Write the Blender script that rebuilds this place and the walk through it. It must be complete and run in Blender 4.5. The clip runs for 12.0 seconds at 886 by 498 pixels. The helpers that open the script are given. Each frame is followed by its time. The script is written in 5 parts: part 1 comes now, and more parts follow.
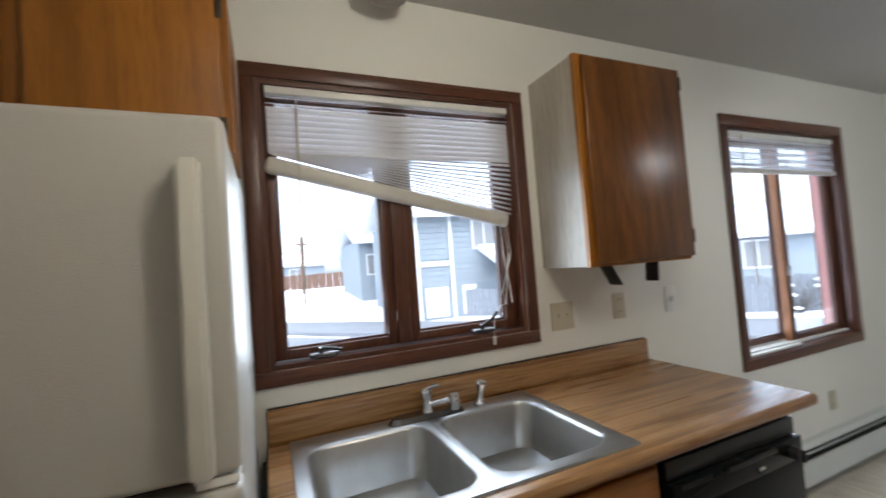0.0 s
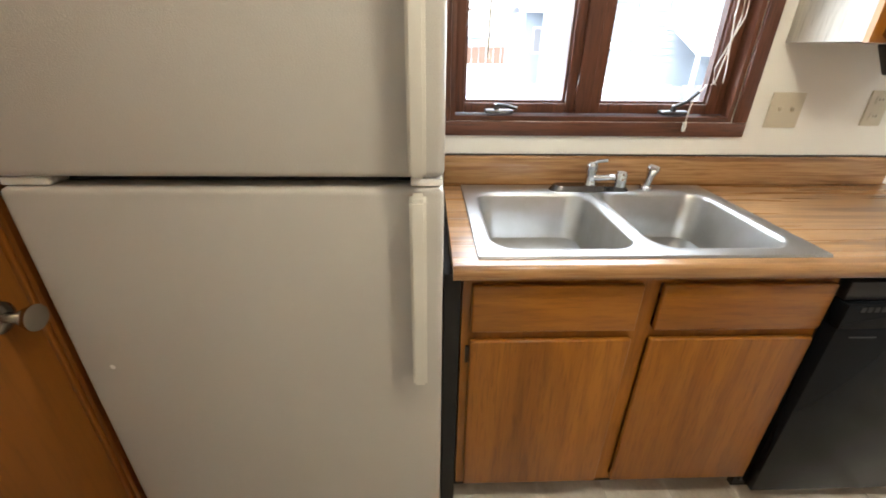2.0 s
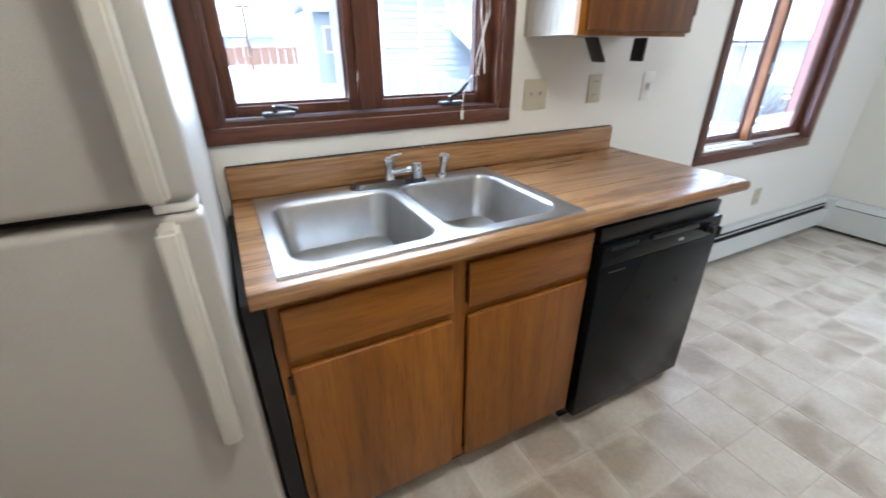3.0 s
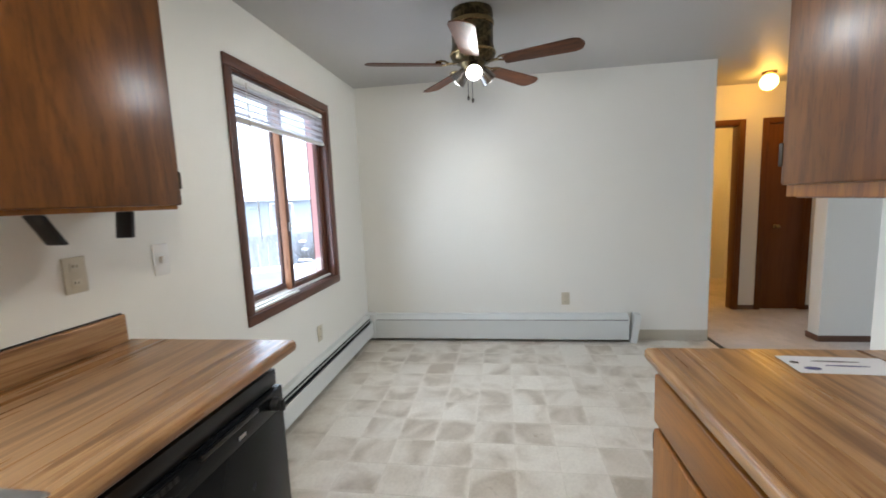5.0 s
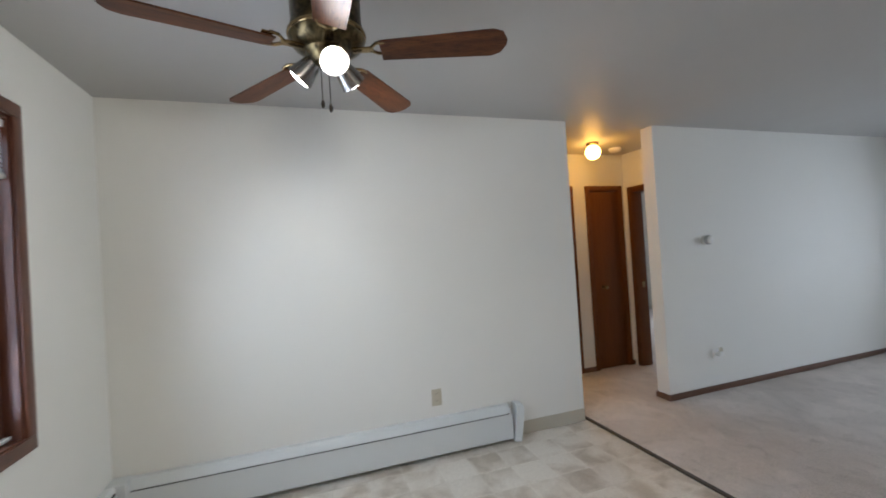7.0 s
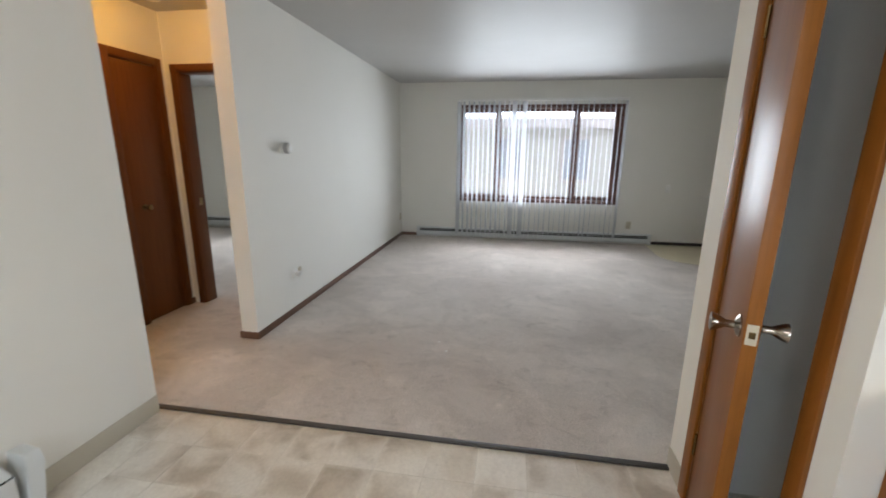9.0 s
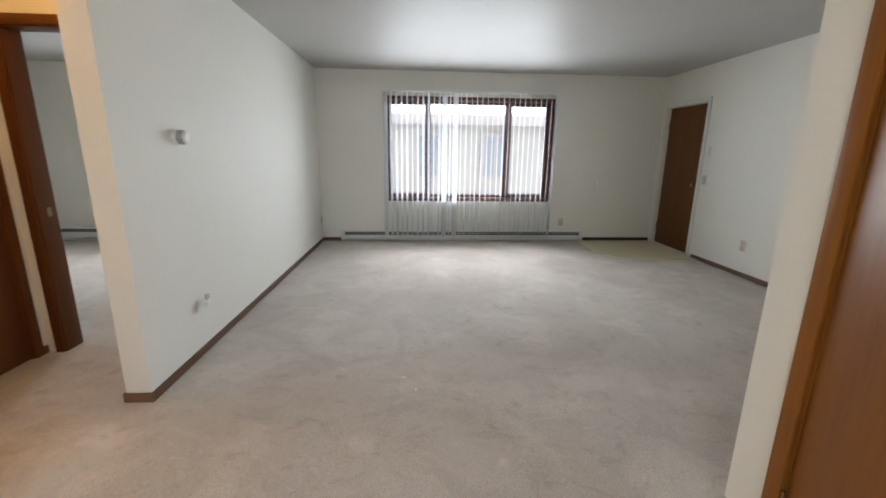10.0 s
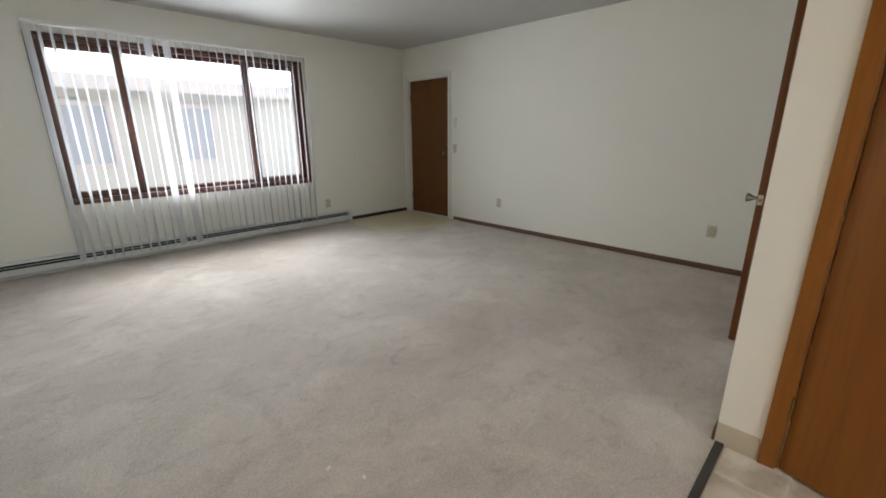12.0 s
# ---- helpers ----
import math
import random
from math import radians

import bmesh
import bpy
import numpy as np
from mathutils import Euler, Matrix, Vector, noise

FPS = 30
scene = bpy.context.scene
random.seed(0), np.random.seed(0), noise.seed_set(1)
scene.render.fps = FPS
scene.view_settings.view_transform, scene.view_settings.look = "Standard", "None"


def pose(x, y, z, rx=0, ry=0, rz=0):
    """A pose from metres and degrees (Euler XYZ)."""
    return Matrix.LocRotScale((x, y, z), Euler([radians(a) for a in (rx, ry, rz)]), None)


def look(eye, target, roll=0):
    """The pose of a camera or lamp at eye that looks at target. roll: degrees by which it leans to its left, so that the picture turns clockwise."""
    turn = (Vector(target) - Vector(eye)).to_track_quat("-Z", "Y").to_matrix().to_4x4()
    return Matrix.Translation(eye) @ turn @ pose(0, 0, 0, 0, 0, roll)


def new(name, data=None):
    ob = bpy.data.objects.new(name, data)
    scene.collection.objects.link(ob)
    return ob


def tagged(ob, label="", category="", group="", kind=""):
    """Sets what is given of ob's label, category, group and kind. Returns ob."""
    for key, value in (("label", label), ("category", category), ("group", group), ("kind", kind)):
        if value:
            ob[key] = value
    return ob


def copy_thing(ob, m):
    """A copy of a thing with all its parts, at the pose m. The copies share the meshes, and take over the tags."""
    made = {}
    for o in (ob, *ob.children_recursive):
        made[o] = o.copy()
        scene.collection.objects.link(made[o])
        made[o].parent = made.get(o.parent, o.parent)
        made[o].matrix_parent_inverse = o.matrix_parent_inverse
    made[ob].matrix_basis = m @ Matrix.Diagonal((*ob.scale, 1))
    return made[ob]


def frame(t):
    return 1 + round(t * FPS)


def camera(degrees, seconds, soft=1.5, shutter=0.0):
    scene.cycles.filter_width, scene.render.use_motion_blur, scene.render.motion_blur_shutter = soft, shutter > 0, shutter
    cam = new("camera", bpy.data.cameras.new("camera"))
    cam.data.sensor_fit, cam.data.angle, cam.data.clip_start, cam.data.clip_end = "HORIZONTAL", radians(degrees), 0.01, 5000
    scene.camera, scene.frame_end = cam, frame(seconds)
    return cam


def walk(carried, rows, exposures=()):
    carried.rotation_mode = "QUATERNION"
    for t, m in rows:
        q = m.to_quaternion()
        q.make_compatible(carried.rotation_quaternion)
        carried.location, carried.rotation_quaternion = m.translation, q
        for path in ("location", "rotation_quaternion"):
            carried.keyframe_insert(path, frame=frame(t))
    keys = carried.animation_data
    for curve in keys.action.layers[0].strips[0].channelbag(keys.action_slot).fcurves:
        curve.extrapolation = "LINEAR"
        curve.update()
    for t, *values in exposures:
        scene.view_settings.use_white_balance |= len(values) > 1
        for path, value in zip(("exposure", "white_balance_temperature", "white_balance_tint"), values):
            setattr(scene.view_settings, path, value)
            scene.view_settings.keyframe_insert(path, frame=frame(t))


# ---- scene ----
cam = camera(94.4, 12.0, soft=1.7, shutter=0.25)
PATH = [
    (0, (-0.009, -1.43, 1.424), (0.786, 0.404, 1.503), -4.3),
    (0.3, (-0.031, -1.458, 1.426), (0.35, 0.504, 1.519), -4.3),
    (0.5, (-0.045, -1.463, 1.433), (0.123, 0.527, 1.553), -4.2),
    (0.7, (-0.059, -1.471, 1.435), (-0.036, 0.528, 1.517), -4.3),
    (1, (-0.075, -1.478, 1.411), (-0.171, 0.51, 1.212), -3.6),
    (1.5, (-0.097, -1.454, 1.373), (-0.122, 0.425, 0.687), -0.7),
    (2, (-0.089, -1.442, 1.347), (-0.015, 0.353, 0.469), 0.8),
    (2.5, (-0.055, -1.424, 1.332), (0.332, 0.311, 0.415), 1.1),
    (3, (-0.002, -1.406, 1.337), (0.82, 0.192, 0.461), -0.2),
    (3.5, (0.024, -1.387, 1.339), (1.279, -0.024, 0.587), -1.4),
    (3.7, (0.025, -1.375, 1.337), (1.451, -0.162, 0.636), -2.2),
    (5.3, (0.492, -1.351, 1.377), (2.469, -1.17, 1.136), -2.1),
    (5.5, (0.594, -1.31, 1.363), (2.567, -1.2, 1.054), -1.5),
    (6, (0.863, -1.168, 1.367), (2.818, -1.356, 0.985), -2.1),
    (6.5, (1.137, -1.134, 1.403), (3.093, -1.536, 1.278), -3.3),
    (7, (1.405, -1.099, 1.419), (3.3, -1.737, 1.443), -3.6),
    (7.5, (1.667, -1.076, 1.414), (3.243, -2.297, 1.253), -3.8),
    (7.7, (1.738, -1.097, 1.43), (3.163, -2.472, 1.149), -2.2),
    (9.3, (2.555, -1.628, 1.346), (2.658, -3.575, 0.9), 0.2),
    (9.5, (2.625, -1.731, 1.334), (2.626, -3.681, 0.892), 0.3),
    (10, (2.803, -2.012, 1.332), (2.68, -3.955, 0.872), 0.8),
    (10.5, (3.0, -2.254, 1.34), (2.447, -4.113, 0.853), -2.6),
    (11, (3.163, -2.51, 1.312), (2.246, -4.215, 0.81), -1.5),
    (11.5, (3.305, -2.797, 1.301), (2.101, -4.313, 0.8), -1.7),
    (12, (3.488, -3.012, 1.268), (2.129, -4.372, 0.715), -0.3),
]
walk(cam, [(t, look(eye, target, roll)) for t, eye, target, roll in PATH],
     exposures=[(0.0, 2.5, 5800.0, 7.0), (0.5, 2.9, 6000.0, 6.0), (1.0, 3.12, 5900.0, 7.0), (1.5, 3.45, 6100.0, 8.0), (2.0, 3.68, 6250.0, 8.0), (2.5, 3.75, 5300.0, 8.0),
                (3.0, 3.4, 5350.0, 8.5), (3.5, 3.15, 5450.0, 8.5), (5.5, 3.08, 5800.0, 8.0), (6.0, 2.9, 5500.0, 8.5), (7.0, 2.9, 5650.0, 9.0), (7.7, 2.9, 5800.0, 8.0), (9.5, 3.35, 6200.0, 9.0), (12.0, 3.4, 6400.0, 7.5)])

# ---------- world and light ----------
world = bpy.data.worlds.new("overcast")
scene.world = world
world.use_nodes = True
wn = world.node_tree
wn.nodes.clear()
sky = wn.nodes.new("ShaderNodeTexSky")
sky.sky_type = 'NISHITA'
sky.sun_disc = False
sky.sun_elevation = radians(65)
sky.sun_rotation = radians(200)
sky.air_density, sky.dust_density, sky.ozone_density = 1.0, 2.5, 1.5
soften = wn.nodes.new("ShaderNodeHueSaturation")
soften.inputs["Saturation"].default_value = 0.5
back = wn.nodes.new("ShaderNodeBackground")
back.inputs["Strength"].default_value = 0.135
wout = wn.nodes.new("ShaderNodeOutputWorld")
wn.links.new(sky.outputs[0], soften.inputs["Color"])
wn.links.new(soften.outputs[0], back.inputs["Color"])
wn.links.new(back.outputs[0], wout.inputs["Surface"])

sun_data = bpy.data.lights.new("sun", 'SUN')
sun_data.energy, sun_data.angle, sun_data.color = 0.60, radians(80), (1.0, 0.97, 0.92)
sun = new("sun", sun_data)
sun.matrix_world = look((0, 0, 30), (-0.12 * 24, 0.40 * 24, 30 - 0.9 * 24))


def lamp(name, at, watts, color, radius=0.04):
    data = bpy.data.lights.new(name, 'POINT')
    data.energy, data.color, data.shadow_soft_size = watts, color, radius
    ob = new(name, data)
    ob.location = at
    return ob


def spot(name, at, way, watts, color, degrees, blend, radius=0.04):
    data = bpy.data.lights.new(name, 'SPOT')
    data.energy, data.color, data.shadow_soft_size = watts, color, radius
    data.spot_size, data.spot_blend = radians(degrees), blend
    ob = new(name, data)
    ob.matrix_world = look(at, Vector(at) + Vector(way))
    return ob


def window_light(name, x0, x1, z0, z1, y, way, watts, fall=0.22):
    """Sky light entering through a window's opening."""
    data = bpy.data.lights.new(name, 'AREA')
    data.shape, data.size, data.size_y = 'RECTANGLE', x1 - x0, z1 - z0
    data.energy, data.color, data.spread = watts, (0.92, 0.97, 1.0), radians(140)
    ob = new(name, data)
    at = Vector(((x0 + x1) / 2, y, (z0 + z1) / 2))
    ob.matrix_world = look(at, at + Vector((0, way, -fall)))
    return ob


window_light("kitchen_window_sky", 0.05, 0.92, 1.18, 1.75, -0.004, -1, 1.0)
window_light("dining_window_sky", 2.42, 3.47, 0.82, 1.82, -0.004, -1, 0.95)
window_light("bedroom_window_sky", 5.45, 6.85, 0.95, 2.03, -8.22, 1, 2.0)
window_light("living_window_sky", 0.88, 3.22, 0.69, 2.03, -8.09, 1, 4.3, 0.0)

FAN = Vector((2.872, -1.215, 2.44))
HALL_GLOBE = Vector((4.81, -3.90, 2.345))
FAN_WATTS, FAN_COLOR = 2.1, (1.0, 0.94, 0.86)
KITCHEN_WATTS, KITCHEN_COLOR = 2.9, (1.0, 0.87, 0.68)
HALL_WATTS = 0.55

# ---------- materials ----------


def mat(name, color=(0.8, 0.8, 0.8), rough=0.5, metal=0.0, **more):
    m = bpy.data.materials.new(name)
    m.use_nodes = True
    b = m.node_tree.nodes["Principled BSDF"]
    b.inputs["Base Color"].default_value = (*color, 1)
    b.inputs["Roughness"].default_value = rough
    b.inputs["Metallic"].default_value = metal
    for k, v in more.items():
        b.inputs[k.replace("_", " ")].default_value = v
    return m


def node(m, kind, **values):
    n = m.node_tree.nodes.new(kind)
    for k, v in values.items():
        n.inputs[k.replace("_", " ")].default_value = v
    return n


def link(m, a, b):
    m.node_tree.links.new(a, b)


def coords(m, scale=(1, 1, 1), turn=(0, 0, 0), obj=True):
    tc = node(m, "ShaderNodeTexCoord")
    mp = node(m, "ShaderNodeMapping")
    mp.inputs["Scale"].default_value = scale
    mp.inputs["Rotation"].default_value = turn
    link(m, tc.outputs["Object" if obj else "Generated"], mp.inputs["Vector"])
    return mp.outputs["Vector"]


def ramp(m, fac, stops):
    r = node(m, "ShaderNodeValToRGB")
    e = r.color_ramp.elements
    while len(e) < len(stops):
        e.new(0.5)
    for i, (p, c) in enumerate(stops):
        e[i].position = p
        e[i].color = (*c, 1)
    link(m, fac, r.inputs["Fac"])
    return r.outputs["Color"]


def bsdf(m):
    return m.node_tree.nodes["Principled BSDF"]


def bump(m, height, strength, distance=0.002, under=None):
    b = node(m, "ShaderNodeBump", Strength=strength, Distance=distance)
    link(m, height, b.inputs["Height"])
    if under:
        link(m, under, b.inputs["Normal"])
    link(m, b.outputs["Normal"], bsdf(m).inputs["Normal"])
    return b.outputs["Normal"]


def noisy(m, vec, scale, detail=4.0, rough=0.6, distort=0.0):
    n = node(m, "ShaderNodeTexNoise", Scale=scale, Detail=detail, Roughness=rough, Distortion=distort)
    link(m, vec, n.inputs["Vector"])
    return n.outputs["Fac"]


def mixed(m, a, b, fac, mode='MIX'):
    x = node(m, "ShaderNodeMix")
    x.data_type, x.blend_type = 'RGBA', mode
    if isinstance(fac, float):
        x.inputs[0].default_value = fac
    else:
        link(m, fac, x.inputs[0])
    for s, v in ((6, a), (7, b)):
        if isinstance(v, tuple):
            x.inputs[s].default_value = (*v, 1)
        else:
            link(m, v, x.inputs[s])
    return x.outputs[2]


def paint(name, color, rough, grain=260, depth=0.25, vary=0.05):
    """Rolled wall paint: faint orange peel and slow unevenness."""
    m = mat(name, color, rough)
    v = coords(m)
    c2 = tuple(c * (1 - vary) for c in color)
    link(m, mixed(m, color, c2, noisy(m, v, 1.3, 5)), bsdf(m).inputs["Base Color"])
    r = node(m, "ShaderNodeMapRange", To_Min=rough - 0.08, To_Max=rough + 0.1)
    link(m, noisy(m, v, 3.0, 4), r.inputs["Value"])
    link(m, r.outputs[0], bsdf(m).inputs["Roughness"])
    bump(m, noisy(m, v, grain, 2), depth, 0.0012)
    return m


def wood(name, dark, light, along=2, rough=0.38, stretch=14.0, size=9.0, rings=0.5, relief=0.15, coat=0.0, figure=0.0):
    """Grained wood: long noise streaks along one axis, wavy figure, fine pores."""
    m = mat(name, light, rough)
    s = [1.0, 1.0, 1.0]
    s[along] = 1.0 / stretch
    v = coords(m, tuple(s))
    info = node(m, "ShaderNodeObjectInfo")
    shift = node(m, "ShaderNodeVectorMath")
    shift.operation = 'ADD'
    scaled = node(m, "ShaderNodeMath")
    scaled.operation = 'MULTIPLY'
    scaled.inputs[1].default_value = 7.0
    link(m, info.outputs["Random"], scaled.inputs[0])
    link(m, v, shift.inputs[0])
    link(m, scaled.outputs[0], shift.inputs[1])
    v = shift.outputs[0]
    wide = noisy(m, v, size, 3, 0.55, 0.8)
    fine = noisy(m, v, size * 14, 5, 0.7)
    base = ramp(m, wide, [(0.28, dark), (0.5, tuple((a + b) / 2 for a, b in zip(dark, light))), (0.72, light)])
    pores = ramp(m, fine, [(0.35, tuple(c * 0.55 for c in dark)), (0.52, (1, 1, 1))])
    col = mixed(m, base, pores, rings, 'MULTIPLY')
    if figure:
        # cathedral figure: bent growth rings drawn out along the board
        w = node(m, "ShaderNodeTexWave", Scale=7.0, Distortion=14.0, Detail=2.5, Detail_Scale=0.9, Detail_Roughness=0.55)
        w.bands_direction = 'DIAGONAL'
        link(m, v, w.inputs["Vector"])
        col = mixed(m, col, ramp(m, w.outputs["Fac"], [(0.10, (0.60, 0.56, 0.50)), (0.45, (1, 1, 1))]), figure, 'MULTIPLY')
    link(m, col, bsdf(m).inputs["Base Color"])
    bump(m, fine, relief, 0.0006)
    if coat:
        bsdf(m).inputs["Coat Weight"].default_value = coat
        bsdf(m).inputs["Coat Roughness"].default_value = 0.07
    return m


M_WALL = paint("wall_paint", (0.80, 0.785, 0.722), 0.58)
bsdf(M_WALL).inputs["Specular IOR Level"].default_value = 0.26
# ceiling white taken down to mid grey: its dimmer light is in the colour
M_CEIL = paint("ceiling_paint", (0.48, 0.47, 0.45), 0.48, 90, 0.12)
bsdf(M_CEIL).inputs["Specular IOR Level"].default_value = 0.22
M_TRIM = wood("dark_window_wood", (0.062, 0.021, 0.011), (0.150, 0.054, 0.027), 2, 0.35)
M_TRIMH = wood("dark_window_wood_level", (0.062, 0.021, 0.011), (0.150, 0.054, 0.027), 0, 0.35)
M_OAK = wood("honey_oak", (0.215, 0.073, 0.0055), (0.385, 0.148, 0.012), 2, 0.42, 12, 8, 0.30, 0.22, figure=0.36)
M_OAKH = wood("honey_oak_level", (0.215, 0.073, 0.0055), (0.385, 0.148, 0.012), 0, 0.36, 12, 8, 0.30, 0.22, figure=0.36)
M_BIRCH = wood("stained_birch_door", (0.190, 0.062, 0.008), (0.275, 0.100, 0.014), 2, 0.40, 18, 3.5, 0.18, 0.10, 0.0)
bsdf(M_BIRCH).inputs["Specular IOR Level"].default_value = 0.3
M_REDDOOR = wood("dark_mahogany_door", (0.100, 0.031, 0.006), (0.158, 0.054, 0.011), 2, 0.42, 18, 3.5, 0.2, 0.06)
bsdf(M_REDDOOR).inputs["Specular IOR Level"].default_value = 0.3
M_ENTRY = wood("brown_entry_door", (0.115, 0.042, 0.008), (0.165, 0.065, 0.014), 2, 0.48, 18, 3.0, 0.2, 0.06)
bsdf(M_ENTRY).inputs["Specular IOR Level"].default_value = 0.28
M_BASE = wood("brown_baseboard", (0.105, 0.052, 0.030), (0.180, 0.095, 0.058), 0, 0.45, 18, 6, 0.3)
M_BASEY = wood("brown_baseboard_y", (0.105, 0.052, 0.030), (0.180, 0.095, 0.058), 1, 0.45, 18, 6, 0.3)
M_COVE = paint("vinyl_cove_base", (0.50, 0.46, 0.37), 0.45, 40, 0.05)
M_WHITE = mat("white_plastic", (0.78, 0.77, 0.73), 0.35)
M_IVORY = mat("ivory_plastic", (0.55, 0.50, 0.38), 0.38)
M_BLACK = mat("black_plastic", (0.012, 0.012, 0.013), 0.32)
# near-black for dark parts; in slots and gaps it paints their shade
M_DARK = mat("black_parts_and_gap_shade", (0.01, 0.01, 0.01), 0.7)
M_CHROME = mat("chrome", (0.58, 0.58, 0.59), 0.10, 1.0)
M_HINGE = mat("dark_bronze_hinge", (0.055, 0.042, 0.030), 0.42, 0.8)
M_BRASS = mat("antique_brass", (0.30, 0.21, 0.10), 0.25, 1.0)
M_KNOB = mat("pewter_knob", (0.36, 0.32, 0.27), 0.22, 1.0)
M_GLASS = mat("window_glass", (1, 1, 1), 0.0, 0.0, Transmission_Weight=1.0, IOR=1.01)
M_HEAT = paint("heater_enamel", (0.66, 0.68, 0.66), 0.4, 30, 0.05)

# carpet: cut pile with trodden lighter and darker drifts
M_CARPET = mat("taupe_carpet", (0.45, 0.41, 0.37), 0.95, 0.0, Sheen_Weight=0.1, Sheen_Roughness=0.5)
cv = coords(M_CARPET)
c0 = ramp(M_CARPET, noisy(M_CARPET, cv, 0.8, 3, 0.5, 0.3), [(0.38, (0.63, 0.562, 0.498)), (0.62, (0.73, 0.66, 0.592))])
# brushed patches with soft but definite edges, and scattered prints
ck = ramp(M_CARPET, noisy(M_CARPET, cv, 2.1, 5, 0.55, 0.6), [(0.38, (0.88, 0.875, 0.87)), (0.46, (0.98, 0.98, 0.98)), (0.53, (0.95, 0.95, 0.95)), (0.60, (1.06, 1.06, 1.06))])
cp = ramp(M_CARPET, noisy(M_CARPET, coords(M_CARPET, (1.0, 1.6, 1.0), (0, 0, 0.5)), 6.0, 6, 0.62, 0.9), [(0.30, (0.82, 0.81, 0.80)), (0.45, (1, 1, 1)), (0.58, (1, 1, 1)), (0.70, (1.10, 1.10, 1.10))])
c1 = mixed(M_CARPET, mixed(M_CARPET, c0, ck, 1.0, 'MULTIPLY'), cp, 1.0, 'MULTIPLY')
c2 = ramp(M_CARPET, noisy(M_CARPET, cv, 170, 3, 0.7), [(0.36, (0.46, 0.44, 0.42)), (0.60, (1.0, 1.0, 1.0))])
link(M_CARPET, mixed(M_CARPET, c1, c2, 0.50, 'MULTIPLY'), bsdf(M_CARPET).inputs["Base Color"])
n1 = bump(M_CARPET, noisy(M_CARPET, cv, 9, 5), 0.6, 0.018)
bump(M_CARPET, noisy(M_CARPET, cv, 230, 3, 0.8), 0.9, 0.006, n1)

# vinyl tile: each tile has its own shade, clouded darker towards some sides
M_TILE = mat("vinyl_tile", (0.5, 0.46, 0.38), 0.34)
tq = coords(M_TILE)
ti = node(M_TILE, "ShaderNodeObjectInfo")
tm = node(M_TILE, "ShaderNodeMath")
tm.operation = 'MULTIPLY'
tm.inputs[1].default_value = 31.0
link(M_TILE, ti.outputs["Random"], tm.inputs[0])
ta = node(M_TILE, "ShaderNodeVectorMath")
link(M_TILE, tq, ta.inputs[0])
link(M_TILE, tm.outputs[0], ta.inputs[1])
tv = ta.outputs[0]
tg = node(M_TILE, "ShaderNodeNewGeometry")
t1 = ramp(M_TILE, noisy(M_TILE, tv, 3.6, 2.5, 0.5, 0.5), [(0.34, (0.50, 0.435, 0.345)), (0.47, (0.68, 0.62, 0.525)), (0.60, (0.80, 0.755, 0.665))])
t2 = ramp(M_TILE, noisy(M_TILE, tv, 60, 4, 0.7), [(0.3, (0.86, 0.85, 0.84)), (0.65, (1, 1, 1))])
t3 = ramp(M_TILE, ti.outputs["Random"], [(0.0, (0.90, 0.89, 0.88)), (1.0, (1, 1, 1))])
# paler rim of each tile, worn a little unevenly
tx = node(M_TILE, "ShaderNodeSeparateXYZ")
link(M_TILE, tq, tx.inputs[0])


def tile_math(op, a, b=None):
    n = node(M_TILE, "ShaderNodeMath")
    n.operation = op
    for s, v in ((0, a), (1, b)):
        if isinstance(v, float):
            n.inputs[s].default_value = v
        elif v is not None:
            link(M_TILE, v, n.inputs[s])
    return n.outputs[0]


def off_centre(axis):
    u = tile_math('MULTIPLY', tx.outputs[axis], 1 / 0.2235)
    return tile_math('ABSOLUTE', tile_math('SUBTRACT', u, tile_math('ROUND', u)))


rim = tile_math('ADD', tile_math('MAXIMUM', off_centre(0), off_centre(1)), tile_math('MULTIPLY', tile_math('SUBTRACT', noisy(M_TILE, tv, 14, 3), 0.5), 0.25))
rim = ramp(M_TILE, rim, [(0.41, (0, 0, 0)), (0.50, (1, 1, 1))])
t1 = mixed(M_TILE, t1, (0.82, 0.775, 0.68), tile_math('MULTIPLY', rim, 0.52))
tc_ = mixed(M_TILE, mixed(M_TILE, t1, t2, 1.0, 'MULTIPLY'), t3, 1.0, 'MULTIPLY')
link(M_TILE, tc_, bsdf(M_TILE).inputs["Base Color"])
tr_ = node(M_TILE, "ShaderNodeMapRange", To_Min=0.22, To_Max=0.40)
link(M_TILE, noisy(M_TILE, tv, 9, 4), tr_.inputs["Value"])
link(M_TILE, tr_.outputs[0], bsdf(M_TILE).inputs["Roughness"])
bump(M_TILE, noisy(M_TILE, tv, 90, 3), 0.12, 0.001)
M_GROUT = paint("tile_joint", (0.66, 0.61, 0.52), 0.6, 200, 0.2)

# ---------- building blocks ----------


def box(bm, x0, y0, z0, x1, y1, z1, bevel=0.0, seg=2):
    r = bmesh.ops.create_cube(bm, size=1.0)
    vs = r["verts"]
    for v in vs:
        v.co = Vector(((x0 + x1) / 2 + v.co.x * (x1 - x0), (y0 + y1) / 2 + v.co.y * (y1 - y0), (z0 + z1) / 2 + v.co.z * (z1 - z0)))
    if bevel:
        es = list({e for v in vs for e in v.link_edges})
        bmesh.ops.bevel(bm, geom=es, offset=bevel, segments=seg, affect='EDGES', profile=0.5)
    return bm


def boxes(*specs, bevel=0.0, seg=2):
    bm = bmesh.new()
    for s in specs:
        box(bm, *s, bevel=bevel, seg=seg)
    return bm


